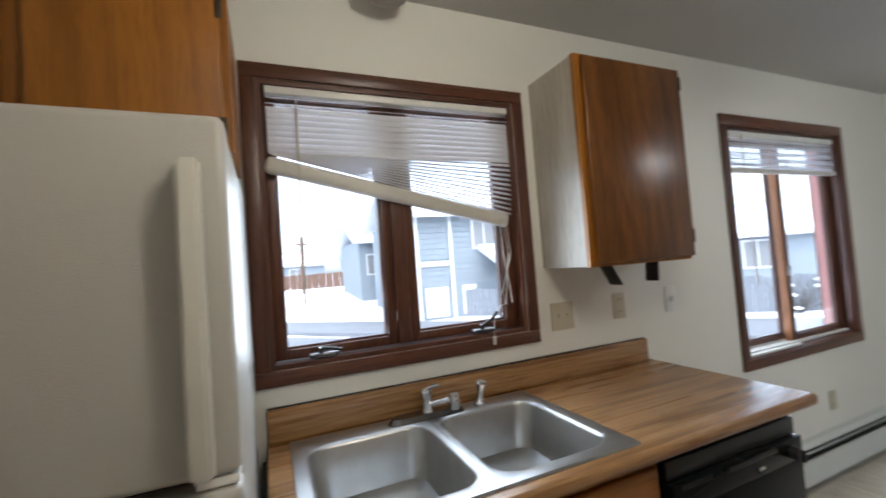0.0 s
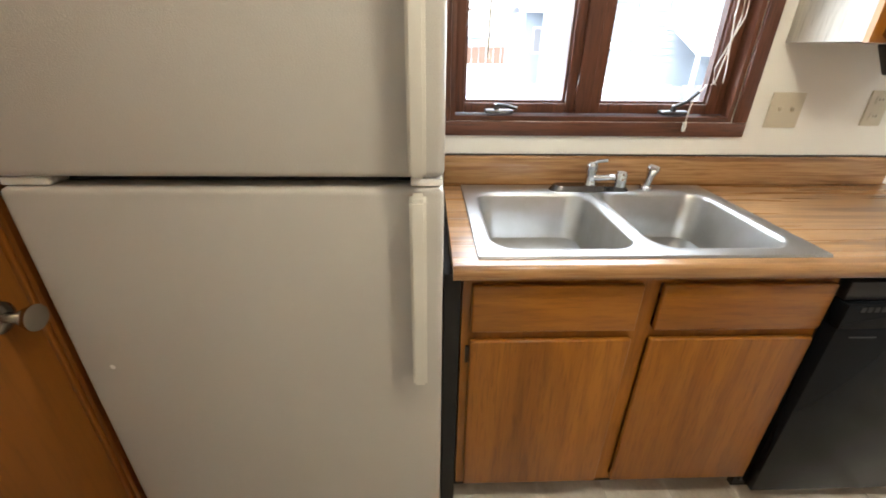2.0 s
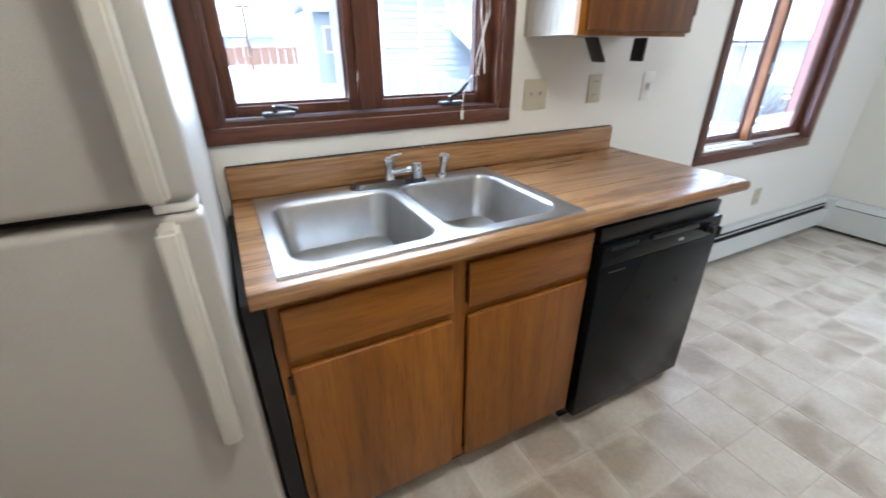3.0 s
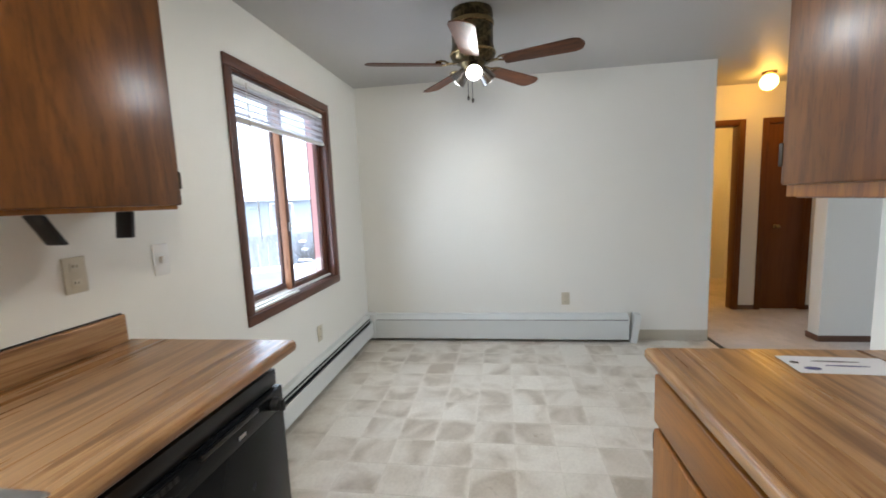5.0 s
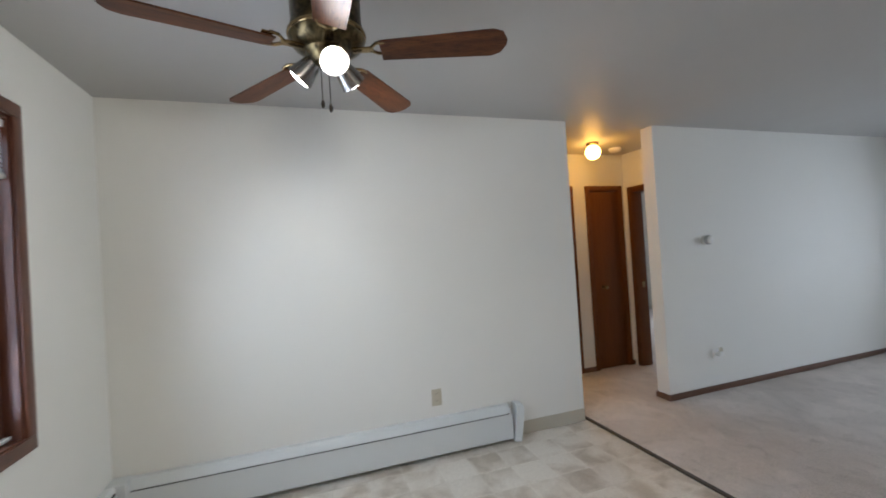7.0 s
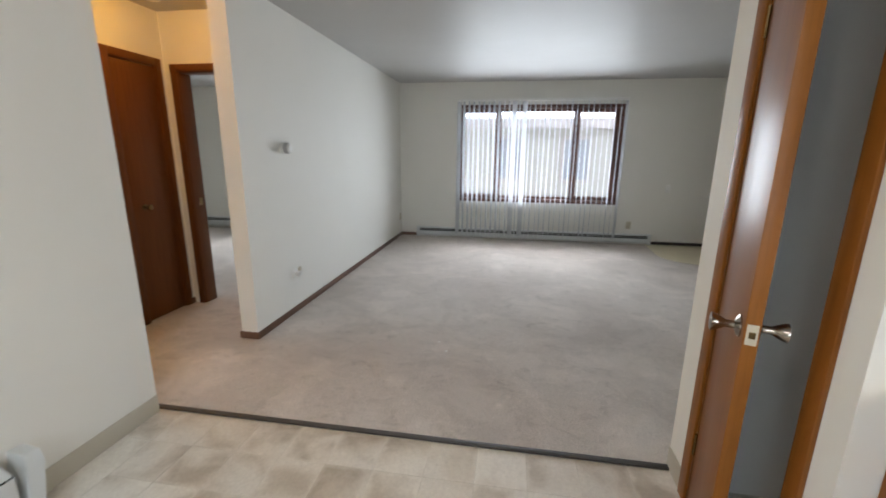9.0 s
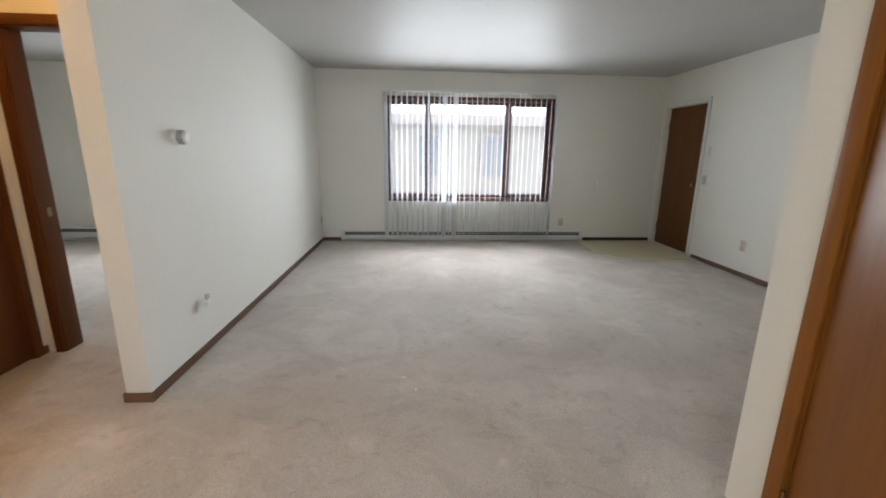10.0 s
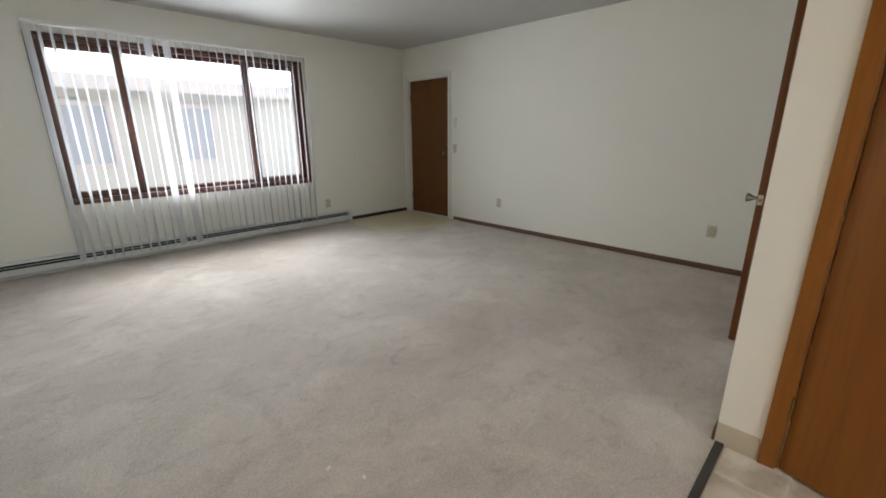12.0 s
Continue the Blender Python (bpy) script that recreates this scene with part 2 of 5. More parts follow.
def tube(bm, a, b, r0, r1=None, seg=16, caps=True):
    a, b = Vector(a), Vector(b)
    d = b - a
    m = Matrix.Translation((a + b) / 2) @ d.to_track_quat('Z', 'Y').to_matrix().to_4x4()
    bmesh.ops.create_cone(bm, cap_ends=caps, segments=seg, radius1=r0, radius2=r0 if r1 is None else r1, depth=d.length, matrix=m)
    return bm


def lathe(profile, at, axis=(0, 0, 1), seg=24):
    """Turns (radius, height) pairs about an axis through at."""
    bm = bmesh.new()
    rings = []
    for r, h in profile:
        rings.append([bm.verts.new((max(r, 1e-4) * math.cos(2 * math.pi * i / seg), max(r, 1e-4) * math.sin(2 * math.pi * i / seg), h)) for i in range(seg)])
    for a, b in zip(rings, rings[1:]):
        for i in range(seg):
            bm.faces.new((a[i], a[(i + 1) % seg], b[(i + 1) % seg], b[i]))
    bm.faces.new(list(reversed(rings[0])))
    bm.faces.new(rings[-1])
    m = Matrix.Translation(at) @ Vector(axis).to_track_quat('Z', 'Y').to_matrix().to_4x4()
    bmesh.ops.transform(bm, matrix=m, verts=bm.verts)
    bmesh.ops.recalc_face_normals(bm, faces=bm.faces)
    return bm


def sweep(points, r, seg=8):
    """A round bar along a line of points."""
    bm = bmesh.new()
    pts = [Vector(p) for p in points]
    rings = []
    for i, p in enumerate(pts):
        d = (pts[min(i + 1, len(pts) - 1)] - pts[max(i - 1, 0)]).normalized()
        q = d.to_track_quat('Z', 'Y')
        rings.append([bm.verts.new(p + q @ Vector((r * math.cos(2 * math.pi * k / seg), r * math.sin(2 * math.pi * k / seg), 0))) for k in range(seg)])
    for a, b in zip(rings, rings[1:]):
        for k in range(seg):
            bm.faces.new((a[k], a[(k + 1) % seg], b[(k + 1) % seg], b[k]))
    bm.faces.new(list(reversed(rings[0])))
    bm.faces.new(rings[-1])
    bmesh.ops.recalc_face_normals(bm, faces=bm.faces)
    return bm


def prism(outline, axis, a, b):
    """An outline of (u, v) pairs, drawn out from a to b along axis: x takes (y, z), y takes (x, z), z takes (x, y)."""
    bm = bmesh.new()
    place = {"x": lambda u, v, w: (w, u, v), "y": lambda u, v, w: (u, w, v), "z": lambda u, v, w: (u, v, w)}[axis]
    lo = [bm.verts.new(place(u, v, a)) for u, v in outline]
    hi = [bm.verts.new(place(u, v, b)) for u, v in outline]
    n = len(outline)
    for i in range(n):
        bm.faces.new((lo[i], lo[(i + 1) % n], hi[(i + 1) % n], hi[i]))
    bm.faces.new(list(reversed(lo)))
    bm.faces.new(hi)
    bmesh.ops.recalc_face_normals(bm, faces=bm.faces)
    return bm


def shade(me, angle=35):
    me.polygons.foreach_set("use_smooth", [True] * len(me.polygons))
    bm = bmesh.new()
    bm.from_mesh(me)
    lim = radians(angle)
    for e in bm.edges:
        e.smooth = len(e.link_faces) == 2 and e.calc_face_angle(0) < lim
    bm.to_mesh(me)
    bm.free()


def part(name, bm, material, parent=None, label="", smooth=True):
    me = bpy.data.meshes.new(name)
    bm.to_mesh(me)
    bm.free()
    me.materials.append(material)
    if smooth:
        shade(me)
    ob = new(name, me)
    if parent:
        ob.parent = parent
        ob.matrix_parent_inverse = parent.matrix_world.inverted()
    return tagged(ob, label)


def thing(name, label, category, at=(0, 0, 0), group="", kind=""):
    ob = new(name)
    ob.empty_display_size = 0.1
    ob.location = at
    ob.matrix_world = Matrix.Translation(at)
    return tagged(ob, label, category, group, kind)


def solid(name, bm, material, label, category, kind="", group=""):
    return tagged(part(name, bm, material), label, category, group, kind)


def wall(name, axis, face, back, a0, a1, z0, z1, holes=(), label="off-white painted plaster wall", material=None):
    """A wall at axis = face, as thick as to back, along a0..a1, with holes (a0, a1, z0, z1) through it."""
    us = sorted({a0, a1, *[v for h in holes for v in h[:2]]})
    vs = sorted({z0, z1, *[v for h in holes for v in h[2:]]})
    us = [u for u in us if a0 <= u <= a1]
    vs = [v for v in vs if z0 <= v <= z1]
    full = {}
    for i in range(len(us) - 1):
        for j in range(len(vs) - 1):
            cu, cv_ = (us[i] + us[i + 1]) / 2, (vs[j] + vs[j + 1]) / 2
            full[i, j] = not any(h[0] < cu < h[1] and h[2] < cv_ < h[3] for h in holes)
    bm = bmesh.new()
    cache = {}

    def vert(u, w, v):
        k = (round(u, 5), w, round(v, 5))
        if k not in cache:
            d = back if w else face
            cache[k] = bm.verts.new((d, u, v) if axis == "x" else (u, d, v))
        return cache[k]

    for (i, j), on in full.items():
        if not on:
            continue
        u0, u1, v0, v1 = us[i], us[i + 1], vs[j], vs[j + 1]
        for w in (0, 1):
            bm.faces.new([vert(u0, w, v0), vert(u1, w, v0), vert(u1, w, v1), vert(u0, w, v1)])
        for k, (p, q) in {(i - 1, j): ((u0, v0), (u0, v1)), (i + 1, j): ((u1, v0), (u1, v1)), (i, j - 1): ((u0, v0), (u1, v0)), (i, j + 1): ((u0, v1), (u1, v1))}.items():
            if not full.get(k, False):
                bm.faces.new([vert(p[0], 0, p[1]), vert(q[0], 0, q[1]), vert(q[0], 1, q[1]), vert(p[0], 1, p[1])])
    bmesh.ops.recalc_face_normals(bm, faces=bm.faces)
    ob = part(name, bm, material or M_WALL, smooth=False)
    return tagged(ob, label, "wall", kind="structure")


# ---------- structure ----------
H = 2.44
XW, XE = -0.89, 4.237
YC = -3.225
YT = -3.19
XP = 1.660
YS = -8.20
LW, LE = -0.848, 4.228
KW = (-0.012, 0.968, 1.128, 2.079)
DW = (2.374, 3.513, 0.775, 2.088)
LWIN = (0.839, 3.253, 0.647, 2.067)

wall("wall_north", "y", 0.0, 0.17, XW - 0.15, XE + 0.13, -0.15, H + 0.1, (KW, DW))
wall("wall_west_kitchen", "x", XW, XW - 0.12, -2.53, 0.0, -0.15, H + 0.1, ((-1.512, -0.697, -0.15, 2.03),))
wall("wall_south_kitchen", "y", -2.41, -2.53, XW, XP - 0.12, -0.15, H + 0.1)
wall("wall_pantry", "x", XP, XP - 0.12, YC, -2.41, -0.15, H + 0.1, ((-3.028, -2.535, -0.15, 2.03),))
wall("wall_closet", "y", YC, YC + 0.12, LW, XP - 0.12, -0.15, H + 0.1, ((-0.06, 0.62, -0.15, 2.03),))
wall("wall_east_dining", "x", XE, XE + 0.13, -3.175, 0.0, -0.15, H + 0.1)
wall("wall_partition", "x", LE, LE + 0.13, YS, -4.067, -0.15, H + 0.1)
wall("wall_west_living", "x", LW, LW - 0.15, YS, YC, -0.15, H + 0.1, ((-8.098, -7.227, -0.15, 2.004),))
wall("wall_south", "y", YS, YS - 0.18, LW - 0.15, 8.2, -0.15, H + 0.1, (LWIN, (5.4, 6.9, 0.9, 2.08)))
HX = 5.256
wall("wall_hall_end", "x", HX, HX + 0.12, -4.665, -2.99, -0.15, H + 0.1, ((-3.90, -3.16, -0.15, 2.03), (-4.575, -4.165, -0.15, 2.03)))
wall("wall_hall_south", "y", -4.665, -4.795, LE + 0.13, 8.2, -0.15, H + 0.1, ((4.42, 5.148, -0.15, 2.0),))
wall("wall_hall_north", "y", -3.05, -2.93, XE + 0.13, 8.2, -0.15, H + 0.1)
wall("wall_bedroom_east", "x", 8.2, 8.32, YS, -2.93, -0.15, H + 0.1)
wall("wall_bathroom", "x", 7.0, 7.1, -4.665, -3.05, -0.15, H + 0.1)

solid("floor_slab", boxes((XW - 0.3, YS - 0.18, -0.25, 8.32, 0.17, -0.0025)), M_GROUT, "grey subfloor under the vinyl tiles", "floor", "structure")
solid("ceiling", boxes((XW - 0.3, YS - 0.18, H, 8.32, 0.17, H + 0.12)), M_CEIL, "white textured ceiling with a slight sheen, greyed in colour for its shade", "ceiling", "structure")


def carpet(name, x0, y0, x1, y1, label):
    bm = bmesh.new()
    nx, ny = max(2, int((x1 - x0) / 0.08)), max(2, int((y1 - y0) / 0.08))
    g = [[bm.verts.new((x0 + (x1 - x0) * i / nx, y0 + (y1 - y0) * j / ny, 0.004 + 0.003 * noise.noise(Vector((i * 0.33, j * 0.33, 0.5))))) for j in range(ny + 1)] for i in range(nx + 1)]
    for i in range(nx):
        for j in range(ny):
            bm.faces.new((g[i][j], g[i + 1][j], g[i + 1][j + 1], g[i][j + 1]))
    return solid(name, bm, M_CARPET, label, "carpet", "structure")


carpet("floor_carpet", LW, YS, 8.2, YT - 0.012, "taupe cut-pile carpet with trodden drifts")

# ---------- kitchen ----------
# wood-print laminate: long lengthwise streaks in several browns
M_LAM = mat("wood_print_laminate", (0.36, 0.19, 0.09), 0.3)
lv = coords(M_LAM, (0.045, 1.0, 1.0))
l1 = ramp(M_LAM, noisy(M_LAM, lv, 26, 4, 0.65, 0.25), [(0.3, (0.125, 0.058, 0.022)), (0.44, (0.262, 0.134, 0.052)), (0.54, (0.43, 0.245, 0.106)), (0.62, (0.315, 0.165, 0.066)), (0.72, (0.17, 0.083, 0.033))])
lv2 = coords(M_LAM, (0.06, 1.0, 1.0))
l2 = ramp(M_LAM, noisy(M_LAM, lv2, 60, 4, 0.6), [(0.3, (0.70, 0.66, 0.62)), (0.6, (1, 1, 1))])
link(M_LAM, mixed(M_LAM, l1, l2, 0.8, 'MULTIPLY'), bsdf(M_LAM).inputs["Base Color"])
lr = node(M_LAM, "ShaderNodeMapRange", To_Min=0.2, To_Max=0.36)
link(M_LAM, noisy(M_LAM, lv, 7, 4), lr.inputs["Value"])
link(M_LAM, lr.outputs[0], bsdf(M_LAM).inputs["Roughness"])

M_FRIDGE = paint("textured_fridge_enamel", (0.47, 0.452, 0.41), 0.36, 420, 0.5, 0.03)
M_HANDLE = mat("almond_plastic", (0.62, 0.60, 0.53), 0.35)
M_STEEL = mat("brushed_steel", (0.55, 0.55, 0.55), 0.28, 1.0)
sv = coords(M_STEEL, (14, 60, 60))
sr = node(M_STEEL, "ShaderNodeMapRange", To_Min=0.31, To_Max=0.42)
link(M_STEEL, noisy(M_STEEL, sv, 1.0, 3), sr.inputs["Value"])
link(M_STEEL, sr.outputs[0], bsdf(M_STEEL).inputs["Roughness"])
sc = ramp(M_STEEL, noisy(M_STEEL, coords(M_STEEL), 9, 4), [(0.3, (0.40, 0.395, 0.375)), (0.7, (0.48, 0.485, 0.49))])
link(M_STEEL, sc, bsdf(M_STEEL).inputs["Base Color"])
M_DISH = mat("black_dishwasher_enamel", (0.006, 0.0075, 0.0095), 0.42, Specular_IOR_Level=0.13)
dr_ = node(M_DISH, "ShaderNodeMapRange", To_Min=0.14, To_Max=0.34)
link(M_DISH, noisy(M_DISH, coords(M_DISH), 6, 5), dr_.inputs["Value"])
link(M_DISH, dr_.outputs[0], bsdf(M_DISH).inputs["Roughness"])
# cabinet side wood with the window's glare painted in as a pale grey
M_SIDEGLARE = wood("cabinet_side_with_glare", (0.40, 0.36, 0.29), (0.50, 0.46, 0.38), 2, 0.28, 12, 8, 0.3)
M_SLAT = mat("white_blind_slat", (0.74, 0.74, 0.78), 0.45, 0.0, Transmission_Weight=0.0)
M_RAIL = mat("cream_blind_rail", (0.62, 0.59, 0.53), 0.4)
M_CORD = mat("blind_cord", (0.55, 0.50, 0.44), 0.7)


def casing(ob, x0, x1, z0, z1, w, y0, y1):
    """Four mitre-less casing boards round an opening whose outer edges are given."""
    part("casing_head", boxes((x0, y0, z1 - w, x1, y1, z1), bevel=0.004), M_TRIMH, ob)
    part("casing_sill", boxes((x0, y0, z0, x1, y1, z0 + w), bevel=0.004), M_TRIMH, ob)
    part("casing_side", boxes((x0, y0, z0 + w, x0 + w, y1, z1 - w), bevel=0.004), M_TRIM, ob)
    part("casing_side", boxes((x1 - w, y0, z0 + w, x1, y1, z1 - w), bevel=0.004), M_TRIM, ob)


def lining(ob, x0, x1, z0, z1, y0, y1, t=0.016):
    part("jamb_lining", boxes((x0, y0, z0, x0 + t, y1, z1)), M_TRIM, ob)
    part("jamb_lining", boxes((x1 - t, y0, z0, x1, y1, z1)), M_TRIM, ob)
    part("head_lining", boxes((x0 + t, y0, z1 - t, x1 - t, y1, z1)), M_TRIMH, ob)
    part("sill_board", boxes((x0 + t, y0, z0, x1 - t, y1, z0 + t)), M_TRIMH, ob)


def sash(ob, x0, x1, z0, z1, y0, y1, w, step=0.008, name="sash"):
    """A glazed wooden frame: stiles and rails with a stepped inner bead, and its pane."""
    bm = boxes((x0, y0, z0, x0 + w, y1, z1), (x1 - w, y0, z0, x1, y1, z1), (x0 + w, y0, z0, x1 - w, y1, z0 + w), (x0 + w, y0, z1 - w, x1 - w, y1, z1), bevel=0.003)
    b = w + step
    for s in ((x0 + w, y0 + 0.012, z0 + w, x0 + b, y1 - 0.008, z1 - w), (x1 - b, y0 + 0.012, z0 + w, x1 - w, y1 - 0.008, z1 - w),
              (x0 + b, y0 + 0.012, z0 + w, x1 - b, y1 - 0.008, z0 + b), (x0 + b, y0 + 0.012, z1 - b, x1 - b, y1 - 0.008, z1 - w)):
        box(bm, *s)
    s = part(name, bm, M_TRIM, ob)
    ym = (y0 + y1) / 2 + 0.006
    p = part("pane", boxes((x0 + w, ym, z0 + w, x1 - w, ym + 0.004, z1 - w)), M_GLASS, s, "clear glass")
    p.visible_shadow = False
    return s


def slat_mesh(x0, x1, depth, tilt, z0=0.0):
    """A curved louvre along x about (0, 0, z0), tilted."""
    a = radians(tilt)
    pts = []
    n = 4
    for i in range(n + 1):
        u = -depth / 2 + depth * i / n
        h = 0.0022 * (1 - (2 * u / depth) ** 2)
        pts.append((u, h))
    out = pts + [(u, h - 0.0007) for u, h in reversed(pts)]
    return prism([(u * math.cos(a) - h * math.sin(a), z0 + u * math.sin(a) + h * math.cos(a)) for u, h in out], "x", x0, x1)


# kitchen window: two casements side by side
kwin = thing("window_1", "dark reddish-brown wooden double casement window over the sink", "window", (0.483, 0, 1.08), kind="structure")
casing(kwin, -0.060, 1.016, 1.080, 2.127, 0.048, -0.014, 0.0)
lining(kwin, KW[0], KW[1], KW[2], KW[3], 0.0, 0.165)
part("mullion", boxes((0.4235, 0.035, 1.148, 0.478, 0.12, 2.061), bevel=0.006), M_TRIM, kwin)
for a, b in ((0.0045, 0.423), (0.4785, 0.9275)):
    sash(kwin, a, b, 1.148, 2.061, 0.045, 0.095, 0.033)
part("side_stop", boxes((0.928, 0.05, 1.148, 0.953, 0.11, 2.061), bevel=0.003), M_TRIM, kwin)


def crank(x, up):
    bm = boxes((x - 0.048, -0.006, 1.150, x + 0.048, 0.040, 1.164), bevel=0.006, seg=3)
    tube(bm, (x - 0.01, 0.005, 1.160), (x - 0.01, 0.002, 1.182), 0.010, 0.008)
    ob = solid("window_crank", bm, mat("dark_zinc_crank", (0.12, 0.12, 0.125), 0.32, 1.0), "dark metal casement crank folded on the window sill", "window hardware", group="casement cranks")
    if up:
        part("crank_lever", sweep([(x - 0.01, 0.0, 1.178), (x + 0.02, -0.012, 1.196), (x + 0.05, -0.018, 1.228)], 0.006), M_BLACK, ob)
    else:
        part("crank_lever", sweep([(x - 0.01, 0.0, 1.180), (x + 0.02, -0.012, 1.178), (x + 0.055, -0.014, 1.170)], 0.006), M_BLACK, ob)
    return ob


crank(0.155, False)
crank(0.765, True)

# the kitchen blind, its bottom rail hanging askew
kblind = thing("window_blind", "white aluminium blind hanging crookedly in the kitchen window", "blind", (0.483, 0.02, 2.05))
part("headrail", boxes((0.016, 0.006, 2.036, 0.952, 0.036, 2.061), bevel=0.002), M_WHITE, kblind)
for i in range(21):
    zr = 2.026 - 0.0204 * i
    zl = max(zr, 1.832 + 0.0012 * (21 - i)) if i > 8 else zr
    tilt = 68 if i < 10 else 48 - i
    if i in (0, 1):
        tilt = 20
    s = part("slat", slat_mesh(-0.466, 0.466, 0.025, tilt), M_SLAT, kblind)
    s.matrix_world = Matrix.Translation((0.483, 0.020, (zl + zr) / 2)) @ Matrix.Rotation(math.atan2(zl - zr, 0.9), 4, 'Y')
r = part("bottom_rail", boxes((-0.468, -0.021, -0.028, 0.468, 0.021, 0.028), bevel=0.017, seg=4), M_RAIL, kblind, "cream rail tilted down")
r.matrix_world = Matrix.Translation((0.462, 0.018, 1.693)) @ Matrix.Rotation(math.atan2(0.218, 0.937), 4, 'Y')
part("tilt_wand", sweep([(0.112, -0.004, 2.03), (0.108, -0.006, 1.7), (0.104, -0.006, 1.32)], 0.0035), M_CORD, kblind, "thin clear plastic wand")
for k in range(3):
    x = 0.872 + 0.012 * k
    part("cord", sweep([(x, -0.002, 1.60), (x + 0.012 * math.sin(k), -0.006, 1.45), (0.893 - 0.02 * k, -0.006, 1.30), (0.875 + 0.02 * math.cos(k * 2), -0.006, 1.255), (0.83 + 0.02 * k, -0.012, 1.25)][: 5 if k else 4], 0.0022, 6), M_CORD, kblind)
part("cord", sweep([(0.835, -0.014, 1.25), (0.80, -0.018, 1.20), (0.794, -0.018, 1.13)], 0.0022, 6), M_CORD, kblind)
part("cord_tassel", lathe([(0.003, 0.0), (0.007, -0.004), (0.006, -0.03), (0.002, -0.034)], (0.794, -0.018, 1.132)), M_WHITE, kblind)

# refrigerator
fr = thing("refrigerator", "off-white textured top-freezer refrigerator with full-length handles", "refrigerator", (-0.454, -0.36, 0))
part("body", boxes((-0.848, -0.650, 0.03, -0.060, -0.03, 1.675), bevel=0.006), M_FRIDGE, fr)
fd = part("freezer_door", boxes((-0.850, -0.722, 1.136, -0.058, -0.656, 1.684), bevel=0.014, seg=4), M_FRIDGE, fr)
ld = part("fridge_door", boxes((-0.850, -0.722, 0.105, -0.058, -0.656, 1.117), bevel=0.014, seg=4), M_FRIDGE, fr)
part("gasket", boxes((-0.84, -0.668, 1.10, -0.068, -0.652, 1.15)), M_DARK, fr)
part("kick_grille", boxes((-0.84, -0.69, 0.02, -0.07, -0.655, 0.095), bevel=0.004), M_BLACK, fr)
part("hinge_cover", boxes((-0.845, -0.712, 1.119, -0.76, -0.664, 1.134), bevel=0.003), M_HANDLE, fr)
part("hinge_cover", boxes((-0.12, -0.715, 1.119, -0.062, -0.664, 1.134), bevel=0.003), M_WHITE, fr)


def grip(z0, z1, foot_low, parent):
    """A long flat handle that leans into the door at its far end."""
    prof = [(-0.722, z0), (-0.722, z1), (-0.758, z1 - 0.006), (-0.768, z1 - 0.04), (-0.768, z0 + 0.04), (-0.758, z0 + 0.006)]
    bm = prism(prof, "x", -0.122, -0.091)
    bmesh.ops.bevel(bm, geom=list(bm.edges), offset=0.006, segments=2, affect='EDGES')
    h = part("handle", bm, M_HANDLE, parent, "smooth almond plastic handle")
    return h


grip(1.140, 1.612, True, fd)
grip(0.668, 1.112, False, ld)
part("scuff", lathe([(0.0, 0.0), (0.004, 0.0), (0.002, 0.001)], (-0.787, -0.7222, 1.555), (0, -1, 0), 10), M_DARK, fd, "small dark scuff")
part("chip", lathe([(0.0, 0.0), (0.006, 0.0), (0.003, 0.002)], (-0.781, -0.7222, 0.71), (0, -1, 0), 10), M_WHITE, ld, "small chipped spot")


def door_panel(name, x0, x1, z0, z1, y, t, parent, material=None, knobless=True):
    return part(name, boxes((x0, y - t, z0, x1, y, z1), bevel=0.006, seg=3), material or M_OAK, parent)


# cabinet over the refrigerator
fc = thing("wall_cabinet", "honey oak two-door wall cabinet above the refrigerator", "cabinet", (-0.478, -0.15, 1.74))
part("body", boxes((-0.886, -0.282, 1.745, -0.066, 0.0, 2.155)), M_OAK, fc)
part("face_frame", boxes((-0.886, -0.300, 1.745, -0.846, -0.282, 2.155), (-0.106, -0.300, 1.745, -0.066, -0.282, 2.155), (-0.846, -0.300, 1.745, -0.106, -0.282, 1.775), (-0.846, -0.300, 2.125, -0.106, -0.282, 2.155), (-0.50, -0.300, 1.775, -0.452, -0.282, 2.125)), M_OAK, fc)
for a, b in ((-0.876, -0.495), (-0.457, -0.084)):
    d = door_panel("door", a, b, 1.757, 2.143, -0.3005, 0.019, fc)
    for z in (1.80, 2.10):
        xh = a + 0.001 if a < -0.6 else b - 0.001
        part("hinge", boxes((xh - 0.008, -0.322, z - 0.025, xh + 0.008, -0.318, z + 0.025), bevel=0.001), M_HINGE, d)

# wall cabinet beside the kitchen window
uc = thing("wall_cabinet", "walnut-toned oak single-door wall cabinet beside the window", "cabinet", (1.33, -0.14, 1.375))
part("body", boxes((1.066, -0.265, 1.378, 1.594, 0.0, 2.166)), M_SIDEGLARE, uc, "wooden sides, pale from window glare put into the colour")
part("face_frame", boxes((1.062, -0.283, 1.375, 1.102, -0.2655, 2.168), (1.558, -0.283, 1.375, 1.598, -0.2655, 2.168), (1.102, -0.283, 1.375, 1.558, -0.2655, 1.41), (1.102, -0.283, 2.13, 1.558, -0.2655, 2.168)), M_OAK, uc)
M_OAKD = wood("dark_oak_door", (0.098, 0.034, 0.005), (0.225, 0.085, 0.015), 2, 0.3, 7, 7, 0.35, figure=0.6)
bsdf(M_OAKD).inputs["Specular IOR Level"].default_value = 0.45
d = door_panel("door", 1.088, 1.600, 1.388, 2.158, -0.2835, 0.019, uc, M_OAKD)
for z in (1.47, 2.10):
    part("hinge", boxes((1.592, -0.303, z - 0.028, 1.606, -0.285, z + 0.028), bevel=0.002), M_HINGE, d)
